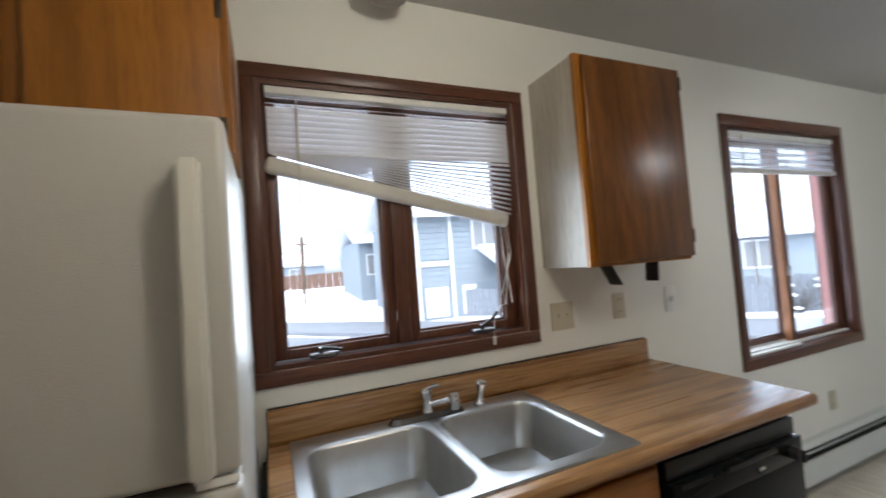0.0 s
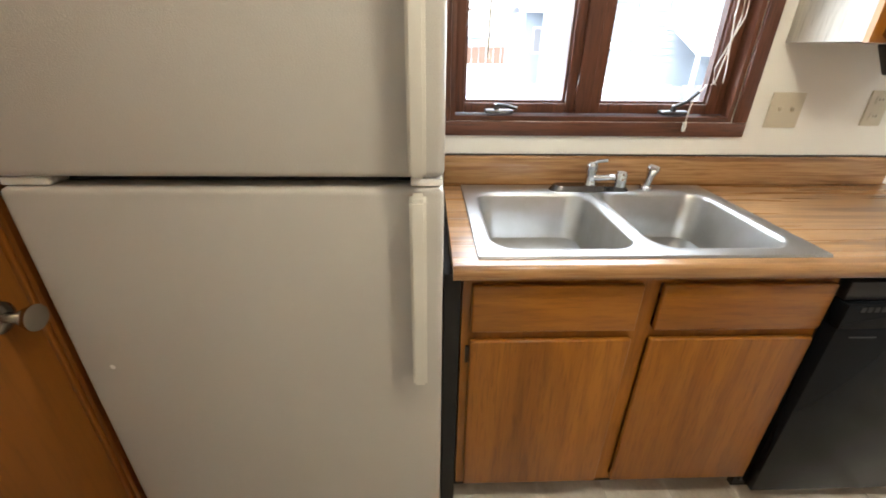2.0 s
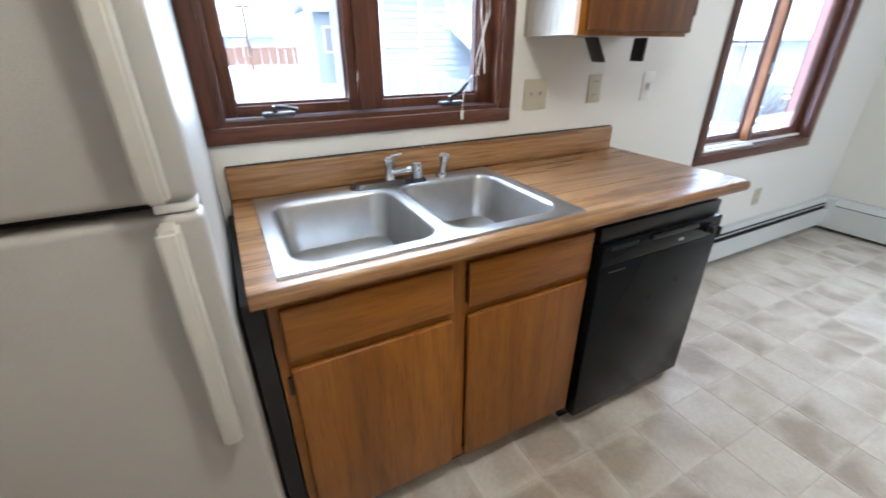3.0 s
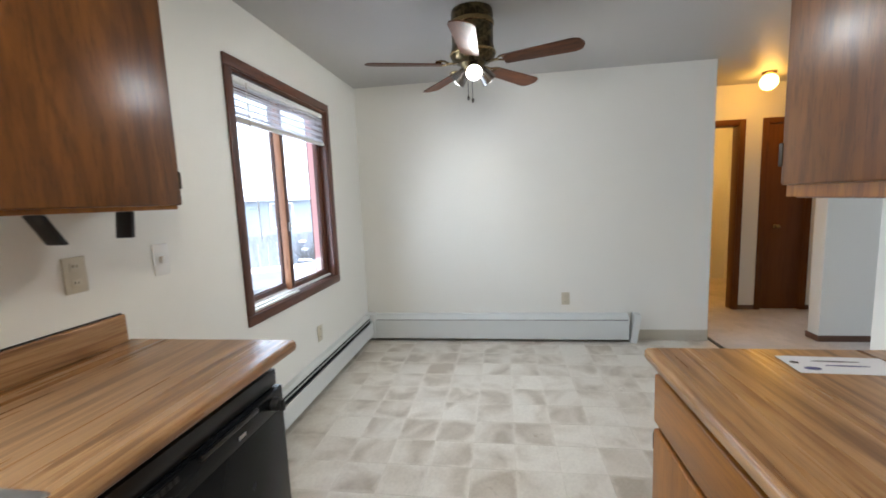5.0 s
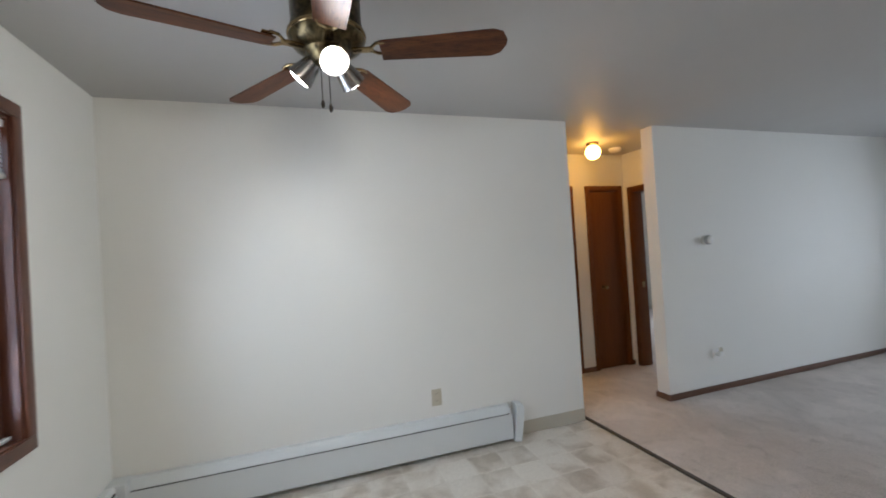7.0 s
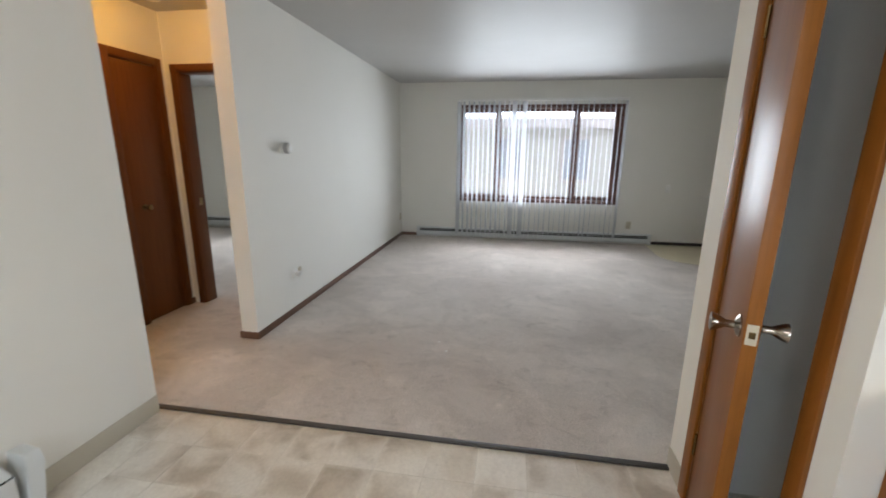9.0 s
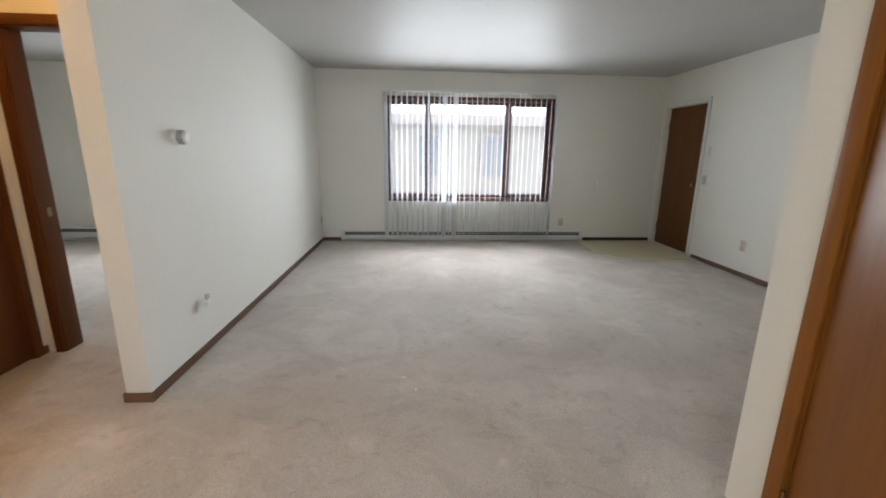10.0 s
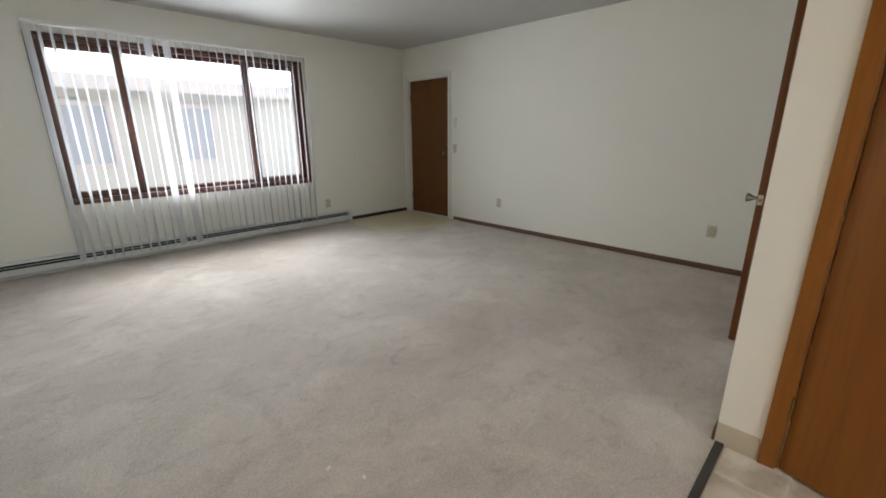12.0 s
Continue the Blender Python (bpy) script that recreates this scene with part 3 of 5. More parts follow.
ph = thing("paper_towel_holder", "black plastic paper towel holder arms under the wall cabinet", "towel holder", (1.42, -0.14, 1.375))
for x, lean in ((1.275, 0.035), (1.545, -0.03)):
    bm = boxes((-0.008, -0.030, -0.085, 0.008, 0.030, 0.0), bevel=0.005)
    for v in bm.verts:
        v.co.x += lean * (-v.co.z / 0.085)
        v.co.y -= 0.02 * (-v.co.z / 0.085)
    a = part("arm", bm, M_BLACK, ph)
    a.matrix_world = Matrix.Translation((x, -0.135, 1.375))


def cabinet_doors(parent, x0, x1, y, sign, z_door, z_drawer, material=None):
    """One drawer front above one door; sign -1 faces south, +1 faces north."""
    for nm, (z0, z1), m in (("drawer_front", z_drawer, M_OAKH), ("door", z_door, M_OAK)):
        ya, yb = sorted((y, y + sign * 0.018))
        part(nm, boxes((x0, ya, z0, x1, yb, z1), bevel=0.006, seg=3), m, parent)


# sink base cabinet
sb = thing("base_cabinet", "honey oak sink base cabinet with two doors and two false drawers", "cabinet", (0.465, -0.3, 0))
part("body", boxes((-0.004, -0.570, 0.10, 0.940, -0.02, 0.70), (-0.004, -0.570, 0.70, 0.014, -0.02, 0.871), (0.922, -0.570, 0.70, 0.940, -0.02, 0.871)), M_OAK, sb)
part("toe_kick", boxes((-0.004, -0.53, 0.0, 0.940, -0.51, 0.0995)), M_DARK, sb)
part("face_frame", boxes((-0.004, -0.590, 0.10, 0.034, -0.5705, 0.871), (0.902, -0.590, 0.10, 0.940, -0.5705, 0.871), (0.442, -0.590, 0.10, 0.486, -0.5705, 0.871), (0.034, -0.590, 0.665, 0.442, -0.5705, 0.71), (0.486, -0.590, 0.665, 0.902, -0.5705, 0.71), (0.034, -0.590, 0.10, 0.442, -0.5705, 0.13), (0.486, -0.590, 0.10, 0.902, -0.5705, 0.13), (0.034, -0.590, 0.835, 0.442, -0.5705, 0.871), (0.486, -0.590, 0.835, 0.902, -0.5705, 0.871)), M_OAK, sb)
for a, b in ((0.018, 0.440), (0.489, 0.928)):
    cabinet_doors(sb, a, b, -0.5905, -1, (0.112, 0.674), (0.702, 0.838))
part("hinge", boxes((0.008, -0.600, 0.60, 0.017, -0.591, 0.65)), M_HINGE, sb)
# added black strip that paints the shade of the open gap beside the refrigerator
solid("gap_shade_strip", boxes((-0.050, -0.60, 0.0, -0.010, -0.03, 0.868)), M_DARK, "black strip painting the shade in the gap between refrigerator and cabinet", "filler panel")

# dishwasher and the panel that ends the run
dwm = thing("dishwasher", "black built-in dishwasher with a dial and recessed handle", "dishwasher", (1.245, -0.3, 0))
part("body", boxes((0.948, -0.585, 0.06, 1.548, -0.03, 0.866)), M_BLACK, dwm)
part("door", boxes((0.952, -0.628, 0.072, 1.548, -0.5855, 0.7165), bevel=0.003), M_DISH, dwm, "scuffed black door")
cp = part("control_panel", boxes((0.952, -0.630, 0.717, 1.548, -0.5855, 0.790), bevel=0.003), M_DISH, dwm)
part("vent", boxes((0.952, -0.612, 0.792, 1.548, -0.5855, 0.845), bevel=0.004), M_BLACK, dwm)
for i in range(7):
    part("vent_slot", boxes((0.985 + 0.018 * i, -0.6325, 0.770, 0.997 + 0.018 * i, -0.6303, 0.784)), M_DARK, cp)
part("handle", boxes((1.165, -0.642, 0.774, 1.40, -0.631, 0.788), bevel=0.004), M_BLACK, cp)
kn = part("dial", lathe([(0.021, 0.0), (0.020, 0.018), (0.017, 0.022)], (1.492, -0.630, 0.750), (0, -1, 0)), M_BLACK, cp)
part("dial_grip", boxes((1.486, -0.667, 0.730, 1.498, -0.656, 0.766), bevel=0.002), M_BLACK, kn)
part("badge", boxes((1.315, -0.6315, 0.735, 1.345, -0.6303, 0.745)), M_STEEL, dwm)
part("badge", boxes((0.995, -0.6295, 0.688, 1.07, -0.6285, 0.692)), M_BLACK, dwm)
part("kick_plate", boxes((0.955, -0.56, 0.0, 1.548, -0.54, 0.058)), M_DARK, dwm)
solid("end_panel", boxes((1.553, -0.585, 0.0, 1.572, -0.02, 0.87), bevel=0.002), M_OAK, "narrow oak end panel beside the dishwasher", "panel")

# countertop with a rolled front edge, a cut-out for the sink and a backsplash
SX0, SX1, SY0, SY1 = 0.036, 0.872, -0.596, -0.052


def nosing(y, sign):
    """The rolled edge in (y, z), from the flat top round to the underside."""
    pts = [(y + sign * -0.06, 0.910)]
    for i in range(7):
        a = math.pi / 2 * i / 6
        pts.append((y - sign * 0.014 + sign * 0.014 * math.sin(a), 0.896 + 0.014 * math.cos(a)))
    pts += [(y, 0.884), (y - sign * 0.006, 0.874), (y - sign * 0.06, 0.872)]
    return pts


ct = thing("countertop", "wood-print laminate countertop with rolled edge and backsplash", "countertop", (0.786, -0.32, 0.872))


def slab(x0, x1, y0, y1, z0, z1, hole):
    """A slab with a rectangular hole (x0, x1, y0, y1) through it."""
    bm = bmesh.new()
    ring = [[bm.verts.new(p) for p in ((a, c, z), (b, c, z), (b, d, z), (a, d, z))] for z in (z0, z1) for a, b, c, d in ((x0, x1, y0, y1), hole)]
    lo, li, ho, hi = ring
    for k in range(4):
        j = (k + 1) % 4
        for q in ((ho[k], ho[j], hi[j], hi[k]), (lo[k], lo[j], li[j], li[k]), (lo[k], lo[j], ho[j], ho[k]), (li[k], li[j], hi[j], hi[k])):
            bm.faces.new(q)
    bmesh.ops.recalc_face_normals(bm, faces=bm.faces)
    return bm


part("worktop", slab(-0.032, 1.632, -0.5852, -0.002, 0.872, 0.910, (SX0 + 0.02, SX1 - 0.02, -0.572, SY1 - 0.02)), M_LAM, ct)
part("rolled_edge", prism(nosing(-0.645, -1), "x", -0.032, 1.632), M_LAM, ct)
part("backsplash", boxes((-0.032, -0.022, 0.9102, 1.605, -0.001, 1.012), bevel=0.006, seg=3), M_LAM, ct)
part("caulk_line", boxes((-0.030, -0.006, 1.012, 1.603, -0.0005, 1.016)), M_DARK, ct)

# double-bowl sink
def rr(cx, cy, hx, hy, r, n=6):
    out = []
    for qx, qy, a0 in ((1, 1, 0), (-1, 1, 90), (-1, -1, 180), (1, -1, 270)):
        for i in range(n + 1):
            a = radians(a0 + 90 * i / n)
            out.append((cx + qx * (hx - r) + r * math.cos(a), cy + qy * (hy - r) + r * math.sin(a)))
    return out


def bowl_mesh(ox0, ox1, bx0, bx1):
    bm = bmesh.new()
    oy, by = (SY0 - 0.008, SY1 + 0.008), (-0.552, -0.142)
    oc, oh = ((ox0 + ox1) / 2, (oy[0] + oy[1]) / 2), ((ox1 - ox0) / 2, (oy[1] - oy[0]) / 2)
    bc, bh = ((bx0 + bx1) / 2, (by[0] + by[1]) / 2), ((bx1 - bx0) / 2, (by[1] - by[0]) / 2)
    loops = [[(x, y, 0.9105) for x, y in rr(*oc, *oh, 0.0006)], [(x, y, 0.9165) for x, y in rr(*oc, oh[0] - 0.0005, oh[1] - 0.004, 0.0006)]]
    loops.append([(x, y, 0.9165) for x, y in rr(*bc, bh[0] + 0.014, bh[1] + 0.014, 0.075)])
    loops.append([(x, y, 0.9135) for x, y in rr(*bc, bh[0] + 0.006, bh[1] + 0.006, 0.068)])
    loops.append([(x, y, 0.905) for x, y in rr(*bc, *bh, 0.062)])
    loops.append([(x, y, 0.79) for x, y in rr(*bc, bh[0] - 0.012, bh[1] - 0.012, 0.055)])
    loops.append([(x, y, 0.765) for x, y in rr(*bc, bh[0] - 0.022, bh[1] - 0.022, 0.05)])
    loops.append([(x, y, 0.755) for x, y in rr(*bc, bh[0] - 0.045, bh[1] - 0.045, 0.045)])
    loops.append([(x, y, 0.750) for x, y in rr(*bc, 0.045, 0.045, 0.0445)])
    vs = [[bm.verts.new(p) for p in lp] for lp in loops]
    n = len(vs[0])
    for a, b in zip(vs, vs[1:]):
        for i in range(n):
            bm.faces.new((a[i], a[(i + 1) % n], b[(i + 1) % n], b[i]))
    bm.faces.new(vs[-1])
    bmesh.ops.recalc_face_normals(bm, faces=bm.faces)
    return bm


sink = thing("kitchen_sink", "stainless steel double-bowl drop-in sink", "sink", (0.465, -0.33, 0.91))
for o0, o1, b0, b1 in ((SX0 - 0.008, 0.4567, 0.074, 0.432), (0.4573, SX1 + 0.008, 0.482, 0.828)):
    b = part("bowl", bowl_mesh(o0, o1, b0, b1), M_STEEL, sink)
    cx = (b0 + b1) / 2
    dr = part("drain", lathe([(0.043, 0.0), (0.042, 0.004), (0.032, 0.003), (0.028, -0.004)], (cx, -0.37, 0.7502)), M_CHROME, b, "chrome basket drain")
    part("strainer", lathe([(0.0, 0.0), (0.027, 0.0), (0.027, 0.003), (0.004, 0.005)], (cx, -0.37, 0.747)), M_DARK, dr)

fau = thing("kitchen_faucet", "chrome single-lever kitchen faucet with deck plate", "faucet", (0.465, -0.095, 0.9165))
M_SMOKE = mat("smoky_chrome", (0.16, 0.155, 0.16), 0.2, 1.0)
bm = prism(rr(0.465, -0.097, 0.138, 0.031, 0.030), "z", 0.9166, 0.934)
for v in bm.verts:
    if v.co.z > 0.925:
        v.co.x = 0.465 + (v.co.x - 0.465) * 0.88
        v.co.y = -0.095 + (v.co.y + 0.095) * 0.75
part("deck_plate", bm, M_SMOKE, fau, "tarnished dark chrome deck plate")
part("faucet_body", lathe([(0.021, 0.0), (0.018, 0.008), (0.016, 0.045), (0.0185, 0.052), (0.0185, 0.068), (0.011, 0.078)], (0.468, -0.095, 0.931)), M_CHROME, fau)
lev = sweep([(0.466, -0.095, 1.002), (0.480, -0.107, 1.016), (0.505, -0.125, 1.024)], 0.006)
part("lever", lev, M_CHROME, fau)
part("spout", sweep([(0.475, -0.102, 0.958), (0.50, -0.122, 0.966), (0.525, -0.140, 0.972), (0.54, -0.150, 0.970)], 0.0105, 10), M_CHROME, fau)
part("aerator", lathe([(0.017, 0.0), (0.018, 0.012), (0.018, 0.040), (0.014, 0.048)], (0.545, -0.154, 0.945)), M_CHROME, fau)
spr = thing("side_sprayer", "chrome side sprayer in the sink deck", "sprayer", (0.668, -0.094, 0.9165))
part("base", lathe([(0.022, 0.0), (0.020, 0.010), (0.013, 0.014)], (0.668, -0.094, 0.9166)), M_CHROME, spr)
part("spray_head", lathe([(0.012, 0.0), (0.012, 0.03), (0.017, 0.05), (0.021, 0.062), (0.017, 0.07)], (0.668, -0.094, 0.930), (0.15, -0.1, 1)), M_CHROME, spr)


def plate(name, at, normal, kind_, label, material, w=0.072, h=0.116, gangs=1):
    """A wall plate with its device, facing normal."""
    q = Vector(normal).to_track_quat('Z', 'Y').to_matrix().to_4x4()
    if abs(normal[0]) > 0.5 or abs(normal[1]) > 0.5:
        n = Vector(normal)
        side = Vector((0, 0, 1)).cross(n)
        q = Matrix((side, Vector((0, 0, 1)), n)).transposed().to_4x4()
    m = Matrix.Translation(at) @ q
    ob = part(name, boxes((-w / 2, -h / 2, 0.0, w / 2, h / 2, 0.006), bevel=0.002), material)
    tagged(ob, label, "wall plate")
    ob.matrix_world = m
    for g in range(gangs):
        gx = (g - (gangs - 1) / 2) * 0.046
        if kind_ == "outlet":
            for s in (-1, 1):
                f = part("socket", boxes((gx - 0.016, s * 0.027 - 0.013, 0.006, gx + 0.016, s * 0.027 + 0.013, 0.0085), bevel=0.001), material, None)
                f.parent = ob
                for k in (-1, 1):
                    t = part("slot", boxes((gx + k * 0.006 - 0.0012, s * 0.027 - 0.002, 0.0085, gx + k * 0.006 + 0.0012, s * 0.027 + 0.007, 0.009)), M_DARK, None)
                    t.parent = f
        elif kind_ == "switch":
            f = part("toggle", boxes((gx - 0.005, -0.002, 0.006, gx + 0.005, 0.012, 0.018), bevel=0.002), material, None)
            f.parent = ob
        else:
            f = part("jack", boxes((gx - 0.014, -0.014, 0.006, gx + 0.014, 0.014, 0.022), bevel=0.003), M_WHITE, None)
            f.parent = ob
    return ob


plate("light_switch", (1.142, 0, 1.170), (0, -1, 0), "switch", "ivory double light switch plate beside the kitchen window", M_IVORY, 0.116, 0.116, 2)
plate("wall_outlet", (1.466, 0, 1.179), (0, -1, 0), "outlet", "ivory duplex outlet above the countertop", M_IVORY)
plate("phone_jack", (1.806, 0, 1.178), (0, -1, 0), "jack", "white wall phone mounting plate", M_WHITE, 0.075, 0.125)

# dome lamp over the sink, switched off
dome = thing("ceiling_lamp", "small grey glass dome ceiling lamp over the sink, off", "lamp", (0.42, -0.14, H))
part("lamp_base", lathe([(0.062, 0.0), (0.062, -0.02)], (0.42, -0.14, H)), M_WHITE, dome)
part("glass_shade", lathe([(0.058, -0.02), (0.082, -0.04), (0.086, -0.065), (0.070, -0.09), (0.04, -0.105), (0.0, -0.11)], (0.42, -0.14, H)), mat("grey_glass_shade", (0.36, 0.34, 0.31), 0.35), dome)

# west kitchen door
def door_leaf(name, label, hinge, width, height, swing, material, knob_z=0.875, base=0.012, t=0.035, knob=True, latch=True):
    """A flush leaf whose hinge edge stands at hinge; it runs width along its own +x, thick towards +y, and turns by swing about z."""
    ob = thing(name, label, "door", (0, 0, 0), kind="structure")
    leaf = part("door_leaf", boxes((0.0, 0.0, base, width, t, base + height), bevel=0.002), material, None)
    leaf.parent = ob
    if knob:
        for s, y in ((-1, 0.0), (1, t)):
            b = lathe([(0.031, 0.0), (0.031, 0.004), (0.022, 0.010), (0.011, 0.014), (0.011, 0.034), (0.017, 0.044), (0.025, 0.062), (0.026, 0.068), (0.020, 0.070)], (width - 0.062, y, knob_z), (0, s, 0))
            k = part("door_knob", b, M_KNOB, None, "pewter-coloured flared knob")
            k.parent = ob
    if latch:
        p = part("latch_plate", boxes((width - 0.0005, t / 2 - 0.0125, knob_z - 0.028, width + 0.0015, t / 2 + 0.0125, knob_z + 0.028)), M_IVORY, None, "cream-painted latch plate")
        p.parent = ob
        p2 = part("latch", boxes((width + 0.0015, t / 2 - 0.007, knob_z - 0.008, width + 0.006, t / 2 + 0.007, knob_z + 0.008)), M_BRASS, None)
        p2.parent = p
    for z in (base + 0.26, base + height - 0.24):
        h = part("hinge", lathe([(0.006, -0.045), (0.006, 0.045)], (-0.004, -0.004, z), (0, 0, 1), 10), M_BRASS, None)
        h.parent = ob
    ob.matrix_world = Matrix.Translation(hinge) @ Matrix.Rotation(radians(swing), 4, 'Z')
    return ob


def door_frame(name, label, axis, face, back, a0, a1, top, w, material, proud=0.014, both=True):
    """Casing and jamb round a doorway in a wall; a0..a1 is the clear opening."""
    ob = thing(name, label, "door frame", kind="structure")
    s = 1 if face > back else -1

    def put(nm, u0, u1, d0, d1, z0, z1):
        d0, d1 = sorted((d0, d1))
        part(nm, boxes((d0, u0, z0, d1, u1, z1) if axis == "x" else (u0, d0, z0, u1, d1, z1), bevel=0.003), material, ob)

    sides = [(face, face + s * proud)]
    if both:
        sides.append((back, back - s * proud))
    for d0, d1 in sides:
        put("casing_side", a0 - w, a0 + 0.006, d0, d1, 0.0, top + w)
        put("casing_side", a1 - 0.006, a1 + w, d0, d1, 0.0, top + w)
        put("casing_head", a0 + 0.006, a1 - 0.006, d0, d1, top - 0.006, top + w)
    f2, b2 = face - s * 0.0005, back + s * 0.0005
    put("jamb", a0 + 0.0005, a0 + 0.014, f2, b2, 0.0, top)
    put("jamb", a1 - 0.014, a1 - 0.0005, f2, b2, 0.0, top)
    put("jamb_head", a0 + 0.014, a1 - 0.014, f2, b2, top - 0.014, top - 0.0005)
    return ob


door_frame("door_frame_1", "honey brown wooden casing of the kitchen door", "x", XW, XW - 0.12, -1.512, -0.697, 2.03, 0.050, M_BIRCH)
door_leaf("door_1", "closed honey brown flush wooden door with pewter knob", (XW - 0.004, -1.494, 0), 0.778, 2.0, 90, M_BIRCH, 0.882, latch=False)

# south counter run
sc2 = thing("base_cabinet", "honey oak base cabinet with drawer over door", "cabinet", (1.245, -2.1, 0), group="south base cabinets")
part("body", boxes((0.95, -2.405, 0.10, 1.578, -1.83, 0.871)), M_OAK, sc2)
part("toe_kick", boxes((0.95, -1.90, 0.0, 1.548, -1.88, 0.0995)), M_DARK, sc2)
part("face_frame", boxes((0.95, -1.8295, 0.10, 0.988, -1.81, 0.871), (1.530, -1.8295, 0.10, 1.580, -1.81, 0.871), (0.988, -1.8295, 0.10, 1.530, -1.81, 0.13), (0.988, -1.8295, 0.66, 1.530, -1.81, 0.71), (0.988, -1.8295, 0.84, 1.530, -1.81, 0.871)), M_OAK, sc2)
cabinet_doors(sc2, 0.982, 1.572, -1.8095, 1, (0.112, 0.672), (0.694, 0.842))
part("hinge", boxes((1.573, -1.809, 0.60, 1.584, -1.795, 0.65)), M_HINGE, sc2)
copy_thing(sc2, Matrix.Translation(Vector(sc2.location) + Vector((-0.632, 0, 0))))
ct2 = thing("countertop", "wood-print laminate countertop with rolled edge, flyer on it", "countertop", (0.8, -2.1, 0.872))
bm = prism([(-2.408, 0.910)] + nosing(-1.770, 1)[1:-1] + [(-2.408, 0.872)], "x", 0.30, 1.594)
part("worktop", bm, M_LAM, ct2)
part("backsplash", boxes((0.30, -2.409, 0.9102, 1.575, -2.388, 1.012), bevel=0.006, seg=3), M_LAM, ct2)
us = thing("wall_cabinet", "walnut-toned oak wall cabinet over the south counter", "cabinet", (1.24, -2.25, 1.36), group="south wall cabinets")
part("body", boxes((0.95, -2.409, 1.350, 1.548, -2.118, 2.15)), M_OAKD, us)
part("face_frame", boxes((0.95, -2.1175, 1.342, 0.99, -2.10, 2.155), (1.513, -2.1175, 1.342, 1.553, -2.10, 2.155), (0.99, -2.1175, 1.342, 1.513, -2.10, 1.380), (0.99, -2.1175, 2.115, 1.513, -2.10, 2.155)), M_OAK, us)
part("bottom_rail", boxes((0.952, -2.40, 1.338, 1.5475, -2.120, 1.3495)), M_OAKD, us)
d = part("door", boxes((0.968, -2.0995, 1.372, 1.549, -2.081, 2.14), bevel=0.006, seg=3), M_OAKD, us)
part("hinge", boxes((1.543, -2.099, 1.42, 1.559, -2.079, 1.48), bevel=0.002), M_HINGE, d)
copy_thing(us, Matrix.Translation(Vector(us.location) + Vector((-0.60, 0, 0))))

# flyer on the counter
M_PAPER = mat("paper", (0.80, 0.81, 0.84), 0.6)
M_INK = mat("blue_ink", (0.03, 0.035, 0.16), 0.5)
M_INK2 = mat("black_ink", (0.02, 0.02, 0.03), 0.5)
fl = thing("flyer", "white paper flyer with blue and black printed ovals", "paper", (1.487, -2.085, 0.911))
b = part("sheet", boxes((-0.055, -0.24, 0, 0.055, 0.0, 0.001)), M_PAPER, None)
b.parent = fl
for x, y, m, rx, ry in ((0.010, -0.022, M_INK2, 0.008, 0.011), (-0.028, -0.042, M_INK, 0.010, 0.019), (0.022, -0.120, M_INK2, 0.004, 0.055), (-0.006, -0.130, M_INK, 0.004, 0.050)):
    bm = prism([(x + rx * math.cos(k * math.pi / 12), y + ry * math.sin(k * math.pi / 12)) for k in range(24)], "z", 0.0012, 0.0016)
    o = part("printed_mark", bm, m, None)
    o.parent = fl
fl.matrix_world = Matrix.Translation((1.487, -2.085, 0.9105)) @ Matrix.Rotation(radians(-3), 4, 'Z')

kl = thing("ceiling_lamp", "round white glass kitchen ceiling lamp, lit", "lamp", (0.48, -1.28, H))
part("lamp_base", lathe([(0.15, 0.0), (0.15, -0.018), (0.13, -0.022)], (0.48, -1.28, H)), M_BRASS, kl)
M_LIT = mat("lit_opal_glass", (0.9, 0.85, 0.75), 0.3, 0.0, Emission_Strength=1.5)
bsdf(M_LIT).inputs["Emission Color"].default_value = (1.0, 0.86, 0.66, 1)
part("glass_shade", lathe([(0.135, -0.022), (0.14, -0.05), (0.11, -0.085), (0.0, -0.1)], (0.48, -1.28, H)), M_LIT, kl)
lamp("kitchen_bulb", (0.48, -1.28, H - 0.22), KITCHEN_WATTS, KITCHEN_COLOR, 0.09)

# ---------- dining area ----------
dwin = thing("window_2", "dark brown wooden sliding window in the dining wall", "window", (2.94, 0, 0.72), kind="structure")
casing(dwin, 2.313, 3.567, 0.728, 2.145, 0.058, -0.014, 0.0)
lining(dwin, DW[0], DW[1], DW[2], DW[3], 0.0, 0.165)
sash(dwin, 2.399, 2.955, 0.802, 2.060, 0.098, 0.135, 0.042)
sash(dwin, 2.905, 3.486, 0.802, 2.060, 0.052, 0.090, 0.042)
part("sill_track", boxes((2.400, 0.030, 0.7995, 3.486, 0.050, 0.812), (2.400, 0.092, 0.7995, 2.904, 0.097, 0.815)), M_WHITE, dwin, "white aluminium sliding track")
# lighter orange copy of the sash wood, painting warm lamp light on its edge
M_LITEDGE = wood("lamplit_sash_edge", (0.30, 0.125, 0.05), (0.42, 0.19, 0.08), 2, 0.5)
part("stile_edge", boxes((2.9015, 0.053, 0.805, 2.9045, 0.0965, 2.058), bevel=0.001), M_LITEDGE, dwin, "edge of the sliding sash, warm lamp light painted in as orange")
part("sill_ledge", boxes((2.392, 0.003, 0.7915, 2.900, 0.029, 0.804), (2.392, 0.052, 0.7915, 2.900, 0.090, 0.806), bevel=0.002), M_WHITE, dwin, "white aluminium sill ledge")
part("jamb_liner", boxes((3.485, 0.100, 0.795, 3.4965, 0.150, 2.068)), mat("faded_pink_liner", (0.52, 0.25, 0.22), 0.5), dwin, "faded pink vinyl jamb liner")
